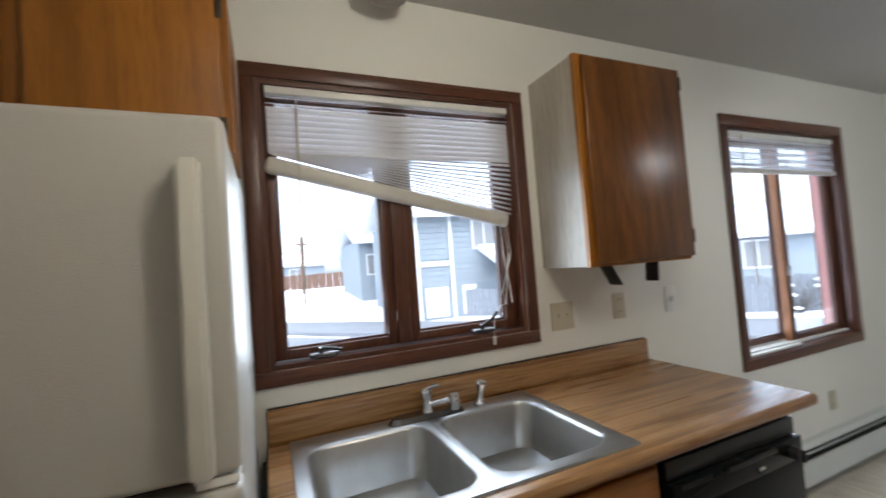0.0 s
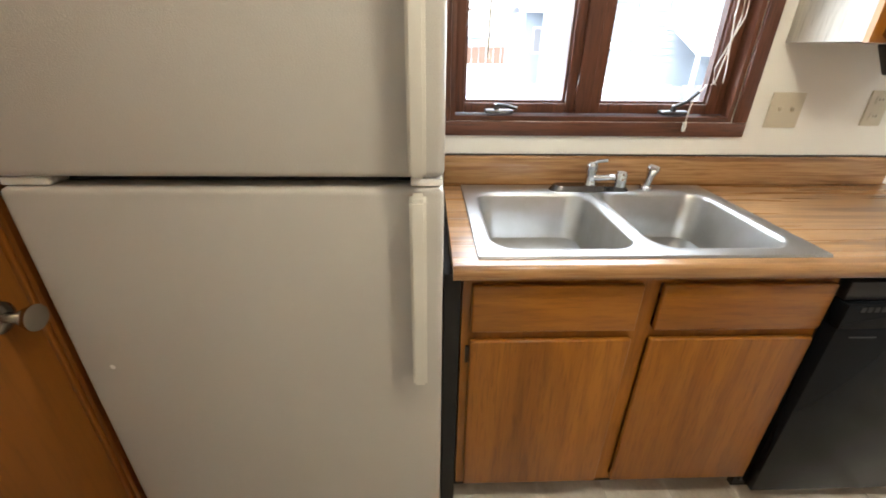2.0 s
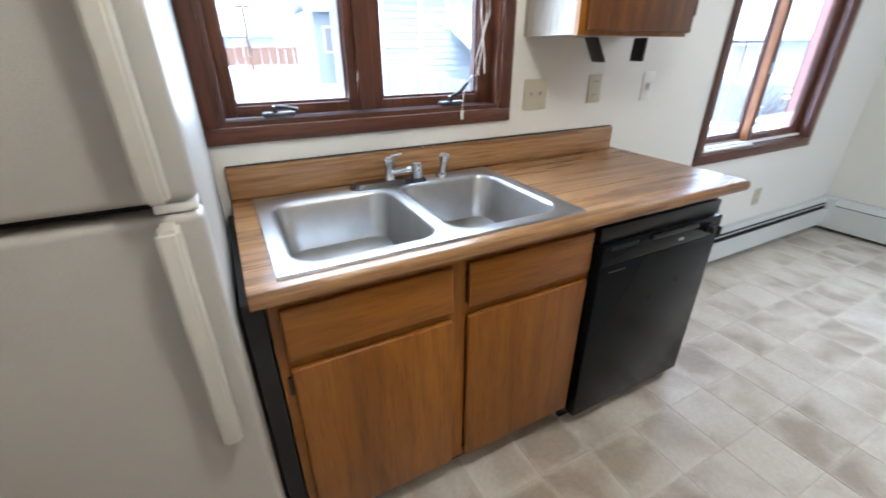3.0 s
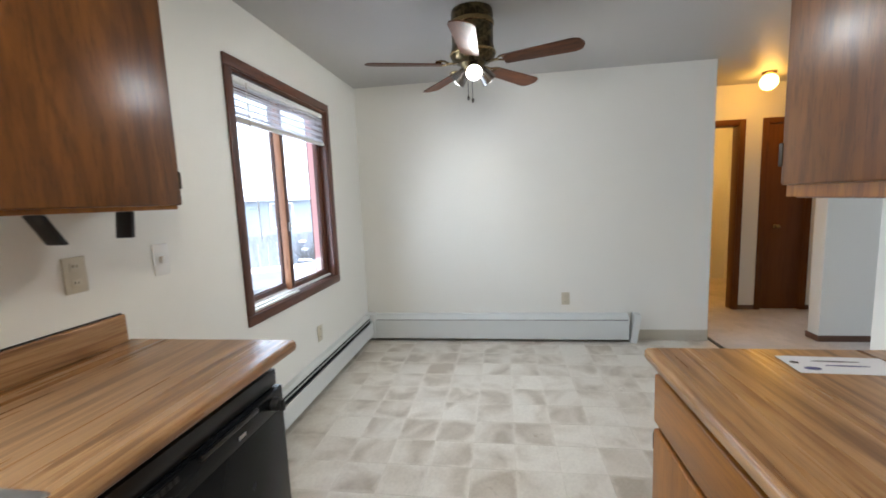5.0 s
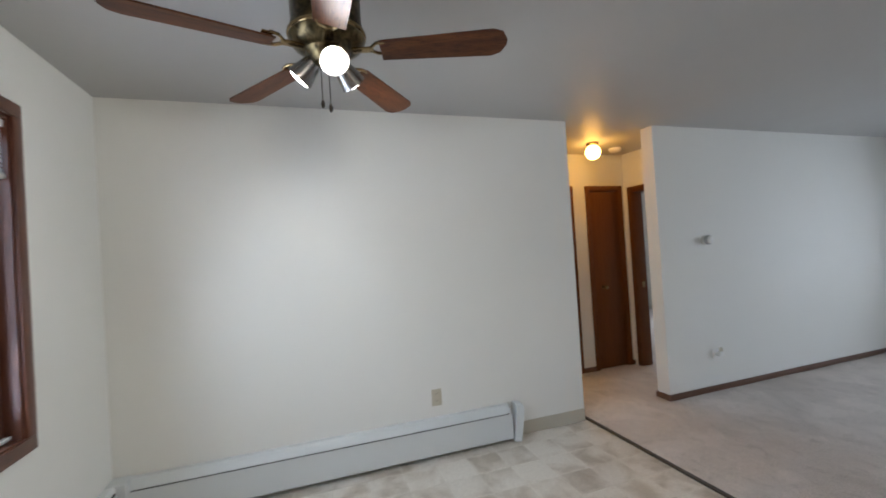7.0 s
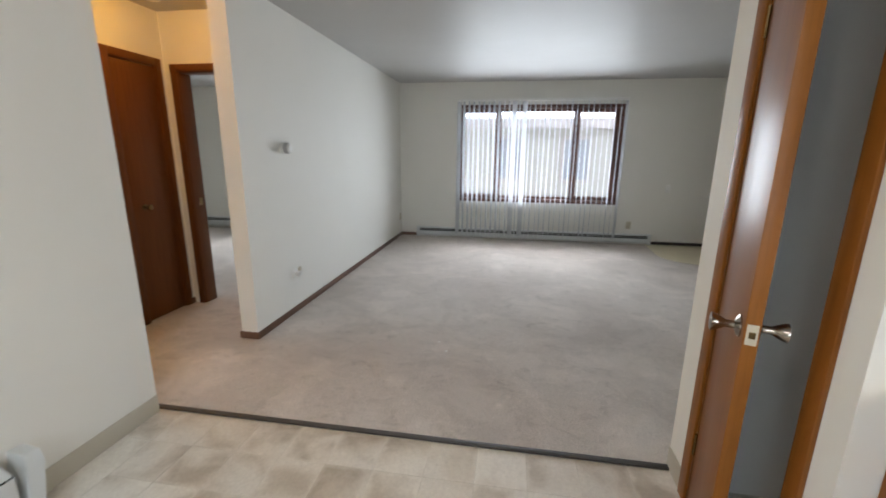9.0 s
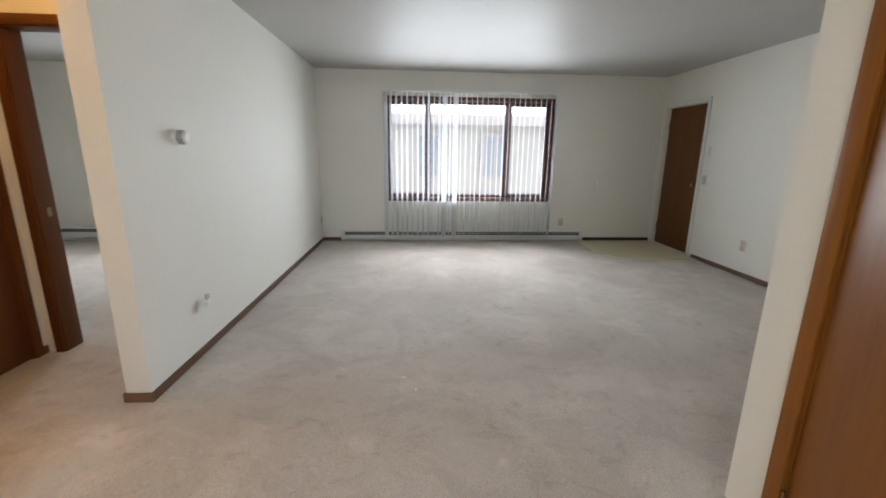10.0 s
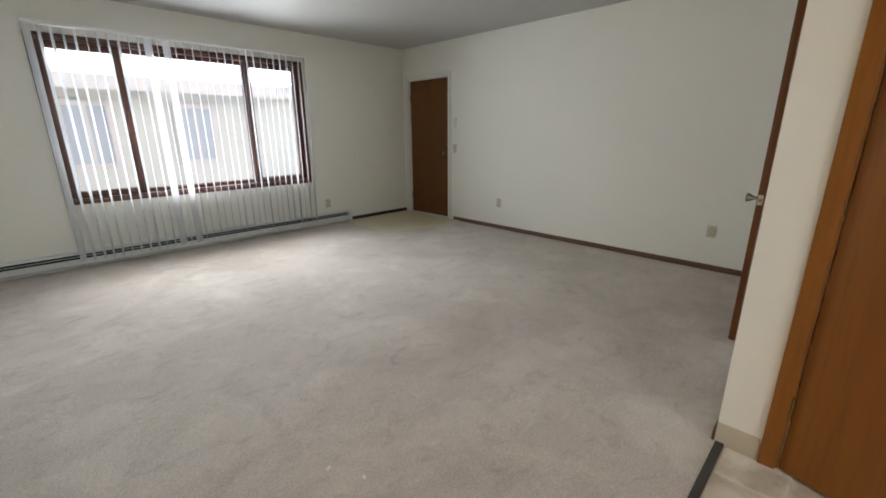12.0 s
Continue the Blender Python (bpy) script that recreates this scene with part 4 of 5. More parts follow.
part("sash_lock", boxes((2.913, 0.040, 1.20, 2.937, 0.052, 1.26), bevel=0.003), M_STEEL, dwin)
dbl = thing("window_blind", "white aluminium blind drawn up in the dining window", "blind", (2.94, 0.02, 2.06))
part("headrail", boxes((2.402, 0.004, 2.030, 3.484, 0.034, 2.060), bevel=0.002), M_WHITE, dbl)
for i in range(14):
    z = 2.020 - 0.0128 * i
    s = part("slat", slat_mesh(-0.538, 0.538, 0.025, 36 if i % 3 else 48), M_SLAT, dbl)
    s.matrix_world = Matrix.Translation((2.943, 0.019, z)) @ Matrix.Rotation(radians(0.25 * math.sin(i * 1.7)), 4, 'Y')
part("bottom_rail", boxes((2.404, 0.002, 1.822, 3.482, 0.036, 1.846), bevel=0.006), M_RAIL, dbl)
part("tilt_wand", sweep([(2.50, -0.002, 2.04), (2.505, -0.004, 1.6), (2.514, -0.004, 1.18)], 0.0035), M_CORD, dbl)

# ceiling fan
M_BLADE = wood("walnut_fan_blade", (0.050, 0.016, 0.006), (0.15, 0.052, 0.018), 0, 0.52, 8, 14, 0.6)
bsdf(M_BLADE).inputs["Specular IOR Level"].default_value = 0.22
M_CHAIN = mat("dark_bronze_chain", (0.05, 0.04, 0.03), 0.45, 0.8)
M_GLOW = mat("lit_bulb", (1, 0.93, 0.82), 0.3, 0.0, Emission_Strength=4.0)
bsdf(M_GLOW).inputs["Emission Color"].default_value = (1.0, 0.90, 0.76, 1)
fan = thing("ceiling_fan", "brass five-blade ceiling fan with walnut blades and three lit spots", "ceiling fan", FAN)
M_FANB = mat("dark_bronze", (0.10, 0.075, 0.048), 0.36, 1.0)
link(M_FANB, ramp(M_FANB, noisy(M_FANB, coords(M_FANB), 22, 4, 0.6, 0.8), [(0.40, (0.045, 0.036, 0.020)), (0.62, (0.17, 0.13, 0.065))]), bsdf(M_FANB).inputs["Base Color"])
part("canopy", lathe([(0.118, 0.0), (0.122, -0.02), (0.120, -0.19), (0.128, -0.225), (0.132, -0.250), (0.118, -0.275), (0.085, -0.292)], FAN), M_FANB, fan)
part("trim_ring", lathe([(0.123, -0.06), (0.127, -0.065), (0.127, -0.085), (0.123, -0.09)], FAN), M_BRASS, fan)
part("trim_ring", lathe([(0.130, -0.228), (0.135, -0.233), (0.135, -0.243), (0.130, -0.248)], FAN), M_BRASS, fan)
part("light_hub", lathe([(0.080, -0.288), (0.066, -0.305), (0.052, -0.335), (0.018, -0.350)], FAN), M_FANB, fan)


def blade_iron():
    """A scrolled bracket: a neck, two curled arms and a screw plate under the blade."""
    bm = boxes((0.085, -0.016, -0.296, 0.160, 0.016, -0.288), bevel=0.002)
    for s_ in (-1, 1):
        curl = sweep([(0.150, s_ * 0.008, -0.292), (0.172, s_ * 0.034, -0.290), (0.198, s_ * 0.040, -0.289), (0.212, s_ * 0.022, -0.289), (0.196, s_ * 0.010, -0.290)], 0.006, 6)
        me = bpy.data.meshes.new("curl")
        curl.to_mesh(me)
        curl.free()
        bm.from_mesh(me)
        bpy.data.meshes.remove(me)
    box(bm, 0.190, -0.040, -0.292, 0.225, 0.040, -0.286, bevel=0.002)
    return bm


for k in range(5):
    rot = Matrix.Translation(FAN) @ Matrix.Rotation(radians(34.5 + 72 * k), 4, 'Z')
    irn = blade_iron()
    bmesh.ops.transform(irn, matrix=rot, verts=irn.verts)
    part("blade_iron", irn, M_BRASS, fan)
    out = [(0.185, -0.050), (0.575, -0.066), (0.608, -0.052), (0.626, -0.014), (0.626, 0.014), (0.608, 0.052), (0.575, 0.066), (0.185, 0.050)]
    bm = prism(out, "z", -0.003, 0.003)
    bmesh.ops.bevel(bm, geom=list(bm.edges), offset=0.0012, segments=1, affect='EDGES')
    bl = part("blade", bm, M_BLADE, fan)
    bl.matrix_world = rot @ Matrix.Translation((0, 0, -0.298)) @ Matrix.Rotation(radians(-11), 4, 'X')
M_SHADE = mat("smoked_chrome_shade", (0.30, 0.29, 0.28), 0.25, 0.9)
for k in range(3):
    ang = radians(180 + 5 + 120 * k)
    d = Vector((math.cos(ang) * 0.80, math.sin(ang) * 0.80, -0.74)).normalized()
    root = FAN + Vector((math.cos(ang) * 0.045, math.sin(ang) * 0.045, -0.312))
    sh = lathe([(0.016, 0.0), (0.030, 0.012), (0.038, 0.045), (0.048, 0.090), (0.0465, 0.090), (0.036, 0.046), (0.028, 0.016)], root, d)
    so = part("spot_shade", sh, M_SHADE, fan)
    bb = lathe([(0.012, 0.02), (0.022, 0.035), (0.037, 0.068), (0.041, 0.082), (0.036, 0.092), (0.02, 0.097), (0.0, 0.098)], root, d)
    part("bulb", bb, M_GLOW, so, "glowing reflector bulb")
    spot("fan_bulb", root + d * 0.103, d, FAN_WATTS, FAN_COLOR, 164, 0.42, 0.05)
for cx, cy, low in ((-0.04, 0.03, -0.475), (-0.045, 0.005, -0.49)):
    part("pull_chain", sweep([FAN + Vector((cx, cy, -0.325)), FAN + Vector((cx - 0.002, cy, low))], 0.0016, 6), M_CHAIN, fan)
    part("chain_knob", lathe([(0.002, 0.0), (0.007, -0.012), (0.006, -0.024), (0.002, -0.03)], FAN + Vector((cx - 0.002, cy, low)), (0, 0, 1), 12), M_CHAIN, fan)


# baseboard heaters
def heater(name, label, axis, wall_at, sign, a0, a1, h, z0=0.03, depth=0.066, caps=(True, True), gap=0.042, closed=False):
    """A finned-tube baseboard cover: back plate, hood, front panel with slots above and below, end caps."""
    ob = thing(name, label, "radiator")
    y = lambda d: wall_at + sign * d

    def put(nm, outline, m, b0=a0, b1=a1):
        part(nm, prism([(y(d), z) for d, z in outline], axis, b0, b1), m, ob)

    put("back_plate", [(0.001, z0), (0.006, z0), (0.006, h), (0.001, h)], M_HEAT)
    put("hood", [(0.006, h), (0.006, h - 0.008), (0.040, h - 0.012), (0.052, h - 0.024), (0.055, h - 0.022), (0.044, h - 0.005), (0.040, h)], M_HEAT)
    if closed:
        put("damper", [(0.050, h - 0.016), (0.054, h - 0.014), (depth - 0.006, h - 0.044), (depth - 0.010, h - 0.046)], M_HEAT)
    elif gap > 0.02:
        put("damper", [(0.052, h - 0.041), (0.058, h - 0.042), (0.058, h - 0.046), (0.052, h - 0.045)], M_HEAT)
    put("front_panel", [(depth - 0.004, h - 0.022 - gap), (depth, h - 0.022 - gap), (depth, z0 + 0.03), (depth - 0.012, z0 + 0.018), (depth - 0.014, z0 + 0.021), (depth - 0.004, z0 + 0.032)], M_HEAT)
    # black block behind the upper slot, drawing the shade inside the cover
    put("slot_shade_block", [(0.008, h - 0.03), (0.048, h - 0.034), (0.048, h - 0.080), (0.008, h - 0.080)], M_DARK)
    put("fin_element", [(0.012, z0 + 0.045), (0.05, z0 + 0.045), (0.05, z0 + 0.10), (0.012, z0 + 0.10)], M_DARK)
    for on, e0, e1 in ((caps[0], a0 - 0.004, a0 + 0.045), (caps[1], a1 - 0.045, a1 + 0.004)):
        if on:
            put("end_cap", [(0.0015, z0 - 0.02), (depth + 0.003, z0 - 0.02), (depth + 0.003, h - 0.048), (0.052, h - 0.012), (0.044, h + 0.004), (0.0015, h + 0.004)], M_HEAT, e0, e1)
    return ob


heater("baseboard_heater", "long off-white hydronic baseboard heater under the dining window", "x", 0.0, -1, 1.62, 4.150, 0.262, 0.035, depth=0.078, caps=(True, False))
end_heater = heater("baseboard_heater", "off-white hydronic baseboard heater along the dining end wall, end cap loose", "y", XE, -1, -2.478, -0.002, 0.262, 0.008, depth=0.096, caps=(False, False), gap=0.028, closed=True)
cap = prism([(0.0, -0.045), (-0.098, -0.045), (-0.098, 0.170), (-0.074, 0.212), (0.0, 0.222)], "y", -0.060, 0.0)
bmesh.ops.bevel(cap, geom=list(cap.edges), offset=0.003, segments=2, affect='EDGES')
bmesh.ops.transform(cap, matrix=Matrix.Translation((XE - 0.002, -2.492, 0.052)) @ Matrix.Rotation(radians(9), 4, 'X'), verts=cap.verts)
part("end_cap", cap, M_HEAT, end_heater, "loose tilted end cap")
solid("heater_corner_cover", boxes((4.132, -0.098, 0.03, 4.236, -0.002, 0.270), bevel=0.006, seg=3), M_HEAT, "off-white corner cover joining two heaters", "heater cover")
heater("baseboard_heater", "off-white baseboard heater beneath the living room window", "x", YS, 1, 0.25, 3.945, 0.168, 0.020)
heater("baseboard_heater", "off-white baseboard heater in the bedroom", "x", YS, 1, 5.3, 8.1, 0.205, 0.03)

# cove base and thresholds
solid("baseboard_cove_east", boxes((XE - 0.006, -3.172, 0.0, XE - 0.0005, -2.556, 0.10), bevel=0.002), M_COVE, "tan vinyl cove base", "baseboard", "structure")
solid("baseboard_cove_east_end", boxes((XE + 0.002, -3.181, 0.0, XE + 0.128, -3.1755, 0.10), bevel=0.002), M_COVE, "tan vinyl cove base on the wall end", "baseboard", "structure")
solid("baseboard_cove_pantry", boxes((XP + 0.0005, YC, 0.0, XP + 0.006, -3.079, 0.10), bevel=0.002), M_COVE, "cream vinyl cove base", "baseboard", "structure")
solid("baseboard_cove_pantry_north", boxes((XP + 0.0005, -2.484, 0.0, XP + 0.006, -2.41, 0.10), bevel=0.002), M_COVE, "cream vinyl cove base", "baseboard", "structure")
solid("trim_carpet_strip", boxes((XP, YT - 0.030, 0.0, XE + 0.13, YT + 0.001, 0.012), bevel=0.004), mat("dark_rubber", (0.055, 0.048, 0.042), 0.55), "dark rubber strip between vinyl and carpet", "threshold", "structure")
plate("wall_outlet", (3.141, 0, 0.42), (0, -1, 0), "outlet", "ivory duplex outlet under the dining window", M_IVORY)
plate("wall_outlet", (XE, -1.933, 0.398), (-1, 0, 0), "outlet", "ivory duplex outlet above the heater", M_IVORY)

# ---------- pantry ----------
door_frame("door_frame_2", "honey brown wooden casing of the pantry", "x", XP, XP - 0.12, -3.028, -2.535, 2.03, 0.048, M_BIRCH)
pd = door_leaf("door_2", "honey brown flush pantry door standing ajar", (XP + 0.002, -3.012, 0), 0.450, 2.0, 90 - 19, M_BIRCH, 0.922)
wall("wall_pantry_back", "x", 0.86, 0.80, YC + 0.12, -2.53, -0.15, H + 0.1)
M_SHELF = paint("grey_shelf_paint", (0.42, 0.41, 0.39), 0.6)
for z in (0.38, 0.70, 1.02, 1.36, 1.72):
    sh = thing("pantry_shelf", "grey painted pantry shelf board on cleats", "shelf", (1.1, -2.8, z), group="pantry shelves")
    part("board", boxes((0.865, YC + 0.122, z, 1.26, -2.532, z + 0.018), bevel=0.002), M_SHELF, sh)
    part("cleat", boxes((0.865, YC + 0.121, z - 0.04, 1.24, YC + 0.14, z - 0.0005)), M_SHELF, sh)
    part("cleat", boxes((0.865, -2.55, z - 0.04, 1.24, -2.5315, z - 0.0005)), M_SHELF, sh)
part("strike_plate", boxes((XP - 0.02, -2.5505, 0.89, XP - 0.002, -2.549, 0.95)), M_BRASS, bpy.data.objects["door_frame_2"])

# ---------- hall ----------
door_frame("door_frame_3", "dark red-brown casing of the hall closet", "x", HX, HX + 0.12, -4.575, -4.165, 2.03, 0.05, M_REDDOOR)
door_leaf("door_3", "closed dark mahogany flush closet door in the hall", (HX + 0.006, -4.18, 0), 0.38, 2.0, -90, M_REDDOOR, 0.93, latch=False, knob=False)
part("door_knob", lathe([(0.026, 0.0), (0.022, 0.008), (0.010, 0.012), (0.010, 0.03), (0.022, 0.045), (0.022, 0.06), (0.012, 0.066)], (HX + 0.006, -4.29, 0.93), (-1, 0, 0)), M_BRASS, bpy.data.objects["door_3"])
door_frame("door_frame_4", "dark red-brown casing of the bathroom doorway", "x", HX, HX + 0.12, -3.90, -3.16, 2.03, 0.05, M_REDDOOR)
door_frame("door_frame_5", "dark red-brown casing of the bedroom doorway", "y", -4.665, -4.795, 4.42, 5.148, 2.0, 0.048, M_REDDOOR)
part("strike_plate", boxes((5.1325, -4.76, 0.90, 5.1338, -4.73, 0.96)), M_BRASS, bpy.data.objects["door_frame_5"])
M_GLOBE = mat("lit_globe", (1, 0.8, 0.5), 0.3, 0.0, Emission_Strength=2.6)
bsdf(M_GLOBE).inputs["Emission Color"].default_value = (1.0, 0.50, 0.09, 1)
gl = thing("ceiling_lamp", "lit amber glass globe lamp on the hall ceiling", "lamp", (HALL_GLOBE.x, HALL_GLOBE.y, H))
part("lamp_base", lathe([(0.06, 0.0), (0.062, -0.012), (0.045, -0.03)], (HALL_GLOBE.x, HALL_GLOBE.y, H)), M_BRASS, gl)
sphere = bmesh.new()
bmesh.ops.create_uvsphere(sphere, u_segments=28, v_segments=18, radius=0.074, matrix=Matrix.Translation(HALL_GLOBE))
part("glass_globe", sphere, M_GLOBE, gl, "glowing amber globe")
lamp("hall_bulb", HALL_GLOBE - Vector((0, 0, 0.10)), HALL_WATTS, (1.0, 0.40, 0.01), 0.08)
sd = thing("smoke_detector", "round white smoke detector on the hall ceiling", "smoke detector", (4.98, -4.33, H))
part("case", lathe([(0.065, 0.0), (0.065, -0.02), (0.05, -0.036), (0.0, -0.038)], (4.98, -4.33, H)), M_WHITE, sd)
bl = thing("ceiling_lamp", "round lit ceiling lamp in the bathroom", "lamp", (6.1, -3.9, H))
part("glass_shade", lathe([(0.11, 0.0), (0.115, -0.05), (0.07, -0.09), (0.0, -0.1)], (6.1, -3.9, H)), M_GLOBE, bl)
lamp("bathroom_bulb", (6.1, -3.9, H - 0.16), 2.2, (1.0, 0.50, 0.10), 0.08)
plate("light_switch", (6.999, -4.30, 1.10), (-1, 0, 0), "switch", "ivory light switch on the bathroom wall", M_IVORY)


def base(name, axis, at, sign, a0, a1, material, h=0.056):
    d0, d1 = sorted((at + sign * 0.0005, at + sign * 0.012))
    bx = (a0, d0, 0.0, a1, d1, h) if axis == "y" else (d0, a0, 0.0, d1, a1, h)
    return solid(name, boxes(bx, bevel=0.003), material, "narrow brown wooden baseboard", "baseboard", "structure")


base("baseboard_partition", "x", LE, -1, YS, -4.067, M_BASEY)
base("baseboard_partition_end", "y", -4.067, 1, LE - 0.012, LE + 0.142, M_BASE)
base("baseboard_partition_back", "x", LE + 0.13, 1, -4.65, -4.067, M_BASEY)
base("baseboard_south_east", "y", YS, 1, 3.955, LE - 0.013, M_BASE)
base("baseboard_south_west", "y", YS, 1, LW, 0.24, mat("black_vinyl_base", (0.03, 0.024, 0.02), 0.5))
base("baseboard_west", "x", LW, 1, -7.12, YC, M_BASEY)
base("baseboard_closet", "y", YC, -1, 0.68, XP, M_BASE)
base("baseboard_closet_west", "y", YC, -1, LW + 0.013, -0.12, M_BASE)
base("baseboard_hall", "x", HX, -1, -4.113, -3.952, M_BASEY)
base("baseboard_hall_corner", "x", HX, -1, -4.663, -4.627, M_BASEY)

# ---------- living room ----------
lw = thing("window_3", "wide dark brown three-light sliding window in the living room", "window", (2.04, YS, 0.61), kind="structure")
WX0, WX1, WZ0, WZ1 = LWIN
for nm, bx, m in (("casing_head", (WX0 - 0.035, YS, WZ1, WX1 + 0.035, YS + 0.014, WZ1 + 0.035), M_TRIMH), ("casing_sill", (WX0 - 0.035, YS, WZ0 - 0.035, WX1 + 0.035, YS + 0.014, WZ0), M_TRIMH),
                  ("casing_side", (WX0 - 0.035, YS, WZ0, WX0, YS + 0.014, WZ1), M_TRIM), ("casing_side", (WX1, YS, WZ0, WX1 + 0.035, YS + 0.014, WZ1), M_TRIM)):
    part(nm, boxes(bx, bevel=0.003), m, lw)
lining(lw, WX0, WX1, WZ0, WZ1, YS - 0.175, YS, 0.016)
sash(lw, 2.631, WX1 - 0.017, WZ0 + 0.017, WZ1 - 0.017, YS - 0.085, YS - 0.045, 0.055)
sash(lw, 1.465, 2.651, WZ0 + 0.017, WZ1 - 0.017, YS - 0.135, YS - 0.095, 0.034)
sash(lw, WX0 + 0.017, 1.485, WZ0 + 0.017, WZ1 - 0.017, YS - 0.085, YS - 0.045, 0.055)

M_VANE = mat("sheer_white_vane", (0.82, 0.83, 0.84), 0.7)
vt = M_VANE.node_tree
vout = vt.nodes["Material Output"]
tl = node(M_VANE, "ShaderNodeBsdfTranslucent")
tl.inputs["Color"].default_value = (0.82, 0.84, 0.86, 1)
tp = node(M_VANE, "ShaderNodeBsdfTransparent")
m1 = node(M_VANE, "ShaderNodeMixShader")
m2 = node(M_VANE, "ShaderNodeMixShader")
m1.inputs[0].default_value = 0.5
weave = noisy(M_VANE, coords(M_VANE, (1, 1, 0.02)), 240, 3)
wr = node(M_VANE, "ShaderNodeMapRange", To_Min=0.30, To_Max=0.52)
link(M_VANE, weave, wr.inputs["Value"])
link(M_VANE, bsdf(M_VANE).outputs[0], m1.inputs[1])
link(M_VANE, tl.outputs[0], m1.inputs[2])
link(M_VANE, wr.outputs[0], m2.inputs[0])
link(M_VANE, m1.outputs[0], m2.inputs[1])
link(M_VANE, tp.outputs[0], m2.inputs[2])
link(M_VANE, m2.outputs[0], vout.inputs["Surface"])
vb = thing("vertical_blind", "sheer white vertical blind with its vanes turned open", "blind", (2.02, YS + 0.075, 2.172))
part("headrail", boxes((0.775, YS + 0.055, 2.150, 3.282, YS + 0.095, 2.178), bevel=0.003), M_WHITE, vb)
rng = random.Random(4)
NV = 33
for i in range(NV):
    x = 0.8 + (3.258 - 0.8) * i / (NV - 1)
    th = -16 + rng.uniform(-7, 7)
    if i in (19, 21):
        th = -62
    if i in (0, NV - 1):
        th = -40
    w = 0.086
    pts = []
    for k in range(5):
        u = -w / 2 + w * k / 4
        pts.append((u, 0.006 * (1 - (2 * u / w) ** 2)))
    bmv = prism(pts + [(u, v - 0.0009) for u, v in reversed(pts)], "z", -2.065, 0.0)
    s = part("vane", bmv, M_VANE, None)
    s.parent = vb
    s.matrix_local = Matrix.Translation((x - 2.02, 0.0, -0.03)) @ Matrix.Rotation(radians(90 + th), 4, 'Z') @ Matrix.Rotation(radians(rng.uniform(-0.25, 0.25)), 4, 'X')
    if i % 11 == 5:
        c = part("vane_clip", boxes((-0.012, -0.004, -0.005, 0.012, 0.004, 0.028)), M_WHITE, None)
        c.parent = vb
        c.matrix_local = Matrix.Translation((x - 2.02, 0.0, -0.03))

# entry door with white casing, and the vinyl patch before it
M_WTRIM = paint("white_trim_paint", (0.74, 0.73, 0.68), 0.4, 60, 0.08)
door_frame("door_frame_6", "white painted casing of the entry door", "x", LW, LW - 0.15, -8.098, -7.227, 2.004, 0.05, M_WTRIM, both=False)
en = door_leaf("door_4", "closed brown flush entry door with knob and deadbolt", (LW - 0.045, -8.081, 0), 0.838, 1.964, 90, M_ENTRY, 0.95, latch=False, base=0.02)
part("deadbolt", lathe([(0.026, 0.0), (0.024, 0.012), (0.012, 0.016)], (LW - 0.045, -7.305, 1.10), (1, 0, 0)), M_BRASS, en)
part("kick_latch", boxes((LW - 0.045, -7.34, 0.46, LW - 0.03, -7.255, 0.47), bevel=0.002), M_BRASS, en)
solid("threshold", boxes((LW - 0.13, -8.09, 0.0, LW + 0.03, -7.235, 0.019), bevel=0.004), M_WTRIM, "white painted door threshold", "threshold", "structure")
solid("backdrop_porch", boxes((LW - 0.30, -8.2, -0.2, LW - 0.28, -7.0, 2.3)), M_ENTRY, "brown outer screen behind the entry door", "backdrop", "structure")
pts = [(LW, YS), (0.31, YS), (0.36, -7.47)]
for k in range(1, 9):
    a = radians(90 * k / 8)
    pts.append((-0.07 + 0.43 * math.cos(a), -7.47 + 0.43 * math.sin(a)))
pts += [(LW, -6.99)]
M_PATCH = paint("entry_vinyl", (0.70, 0.62, 0.42), 0.3, 60, 0.1, 0.1)
solid("floor_entry_vinyl", prism(pts, "z", -0.01, 0.0105), M_PATCH, "tan vinyl floor patch with a rounded corner", "floor", "structure")

door_frame("door_frame_7", "brown wooden casing of the coat closet", "y", YC, YC + 0.12, -0.06, 0.62, 2.03, 0.055, M_REDDOOR)
door_leaf("door_5", "dark brown closet door standing ajar", (-0.05, YC - 0.048, 0), 0.66, 2.0, -10, M_REDDOOR, 0.885)
wall("wall_closet_back", "y", -2.70, -2.66, LW, 0.80, -0.15, H + 0.1)
plate("wall_outlet", (LW, -6.30, 0.35), (1, 0, 0), "outlet", "ivory duplex outlet low on the wall", M_IVORY)
plate("wall_outlet", (LW, -3.86, 0.372), (1, 0, 0), "outlet", "ivory duplex outlet near the closet", M_IVORY)
plate("wall_outlet", (0.583, YS, 0.30), (0, 1, 0), "outlet", "ivory duplex outlet beside the heater", M_IVORY)
plate("wall_outlet", (LE, -8.12, 0.33), (-1, 0, 0), "outlet", "ivory duplex outlet by the corner", M_IVORY)
plate("light_switch", (LW, -7.105, 1.03), (1, 0, 0), "switch", "ivory light switch beside the entry door", M_IVORY)
plate("light_switch", (0.079, YS, 0.875), (0, 1, 0), "switch", "white light switch on the window wall", M_WHITE)
ch = solid("door_chime", boxes((LW + 0.0005, -7.14, 1.32, LW + 0.03, -7.07, 1.44), bevel=0.005), M_WHITE, "small cream door chime box", "door chime")

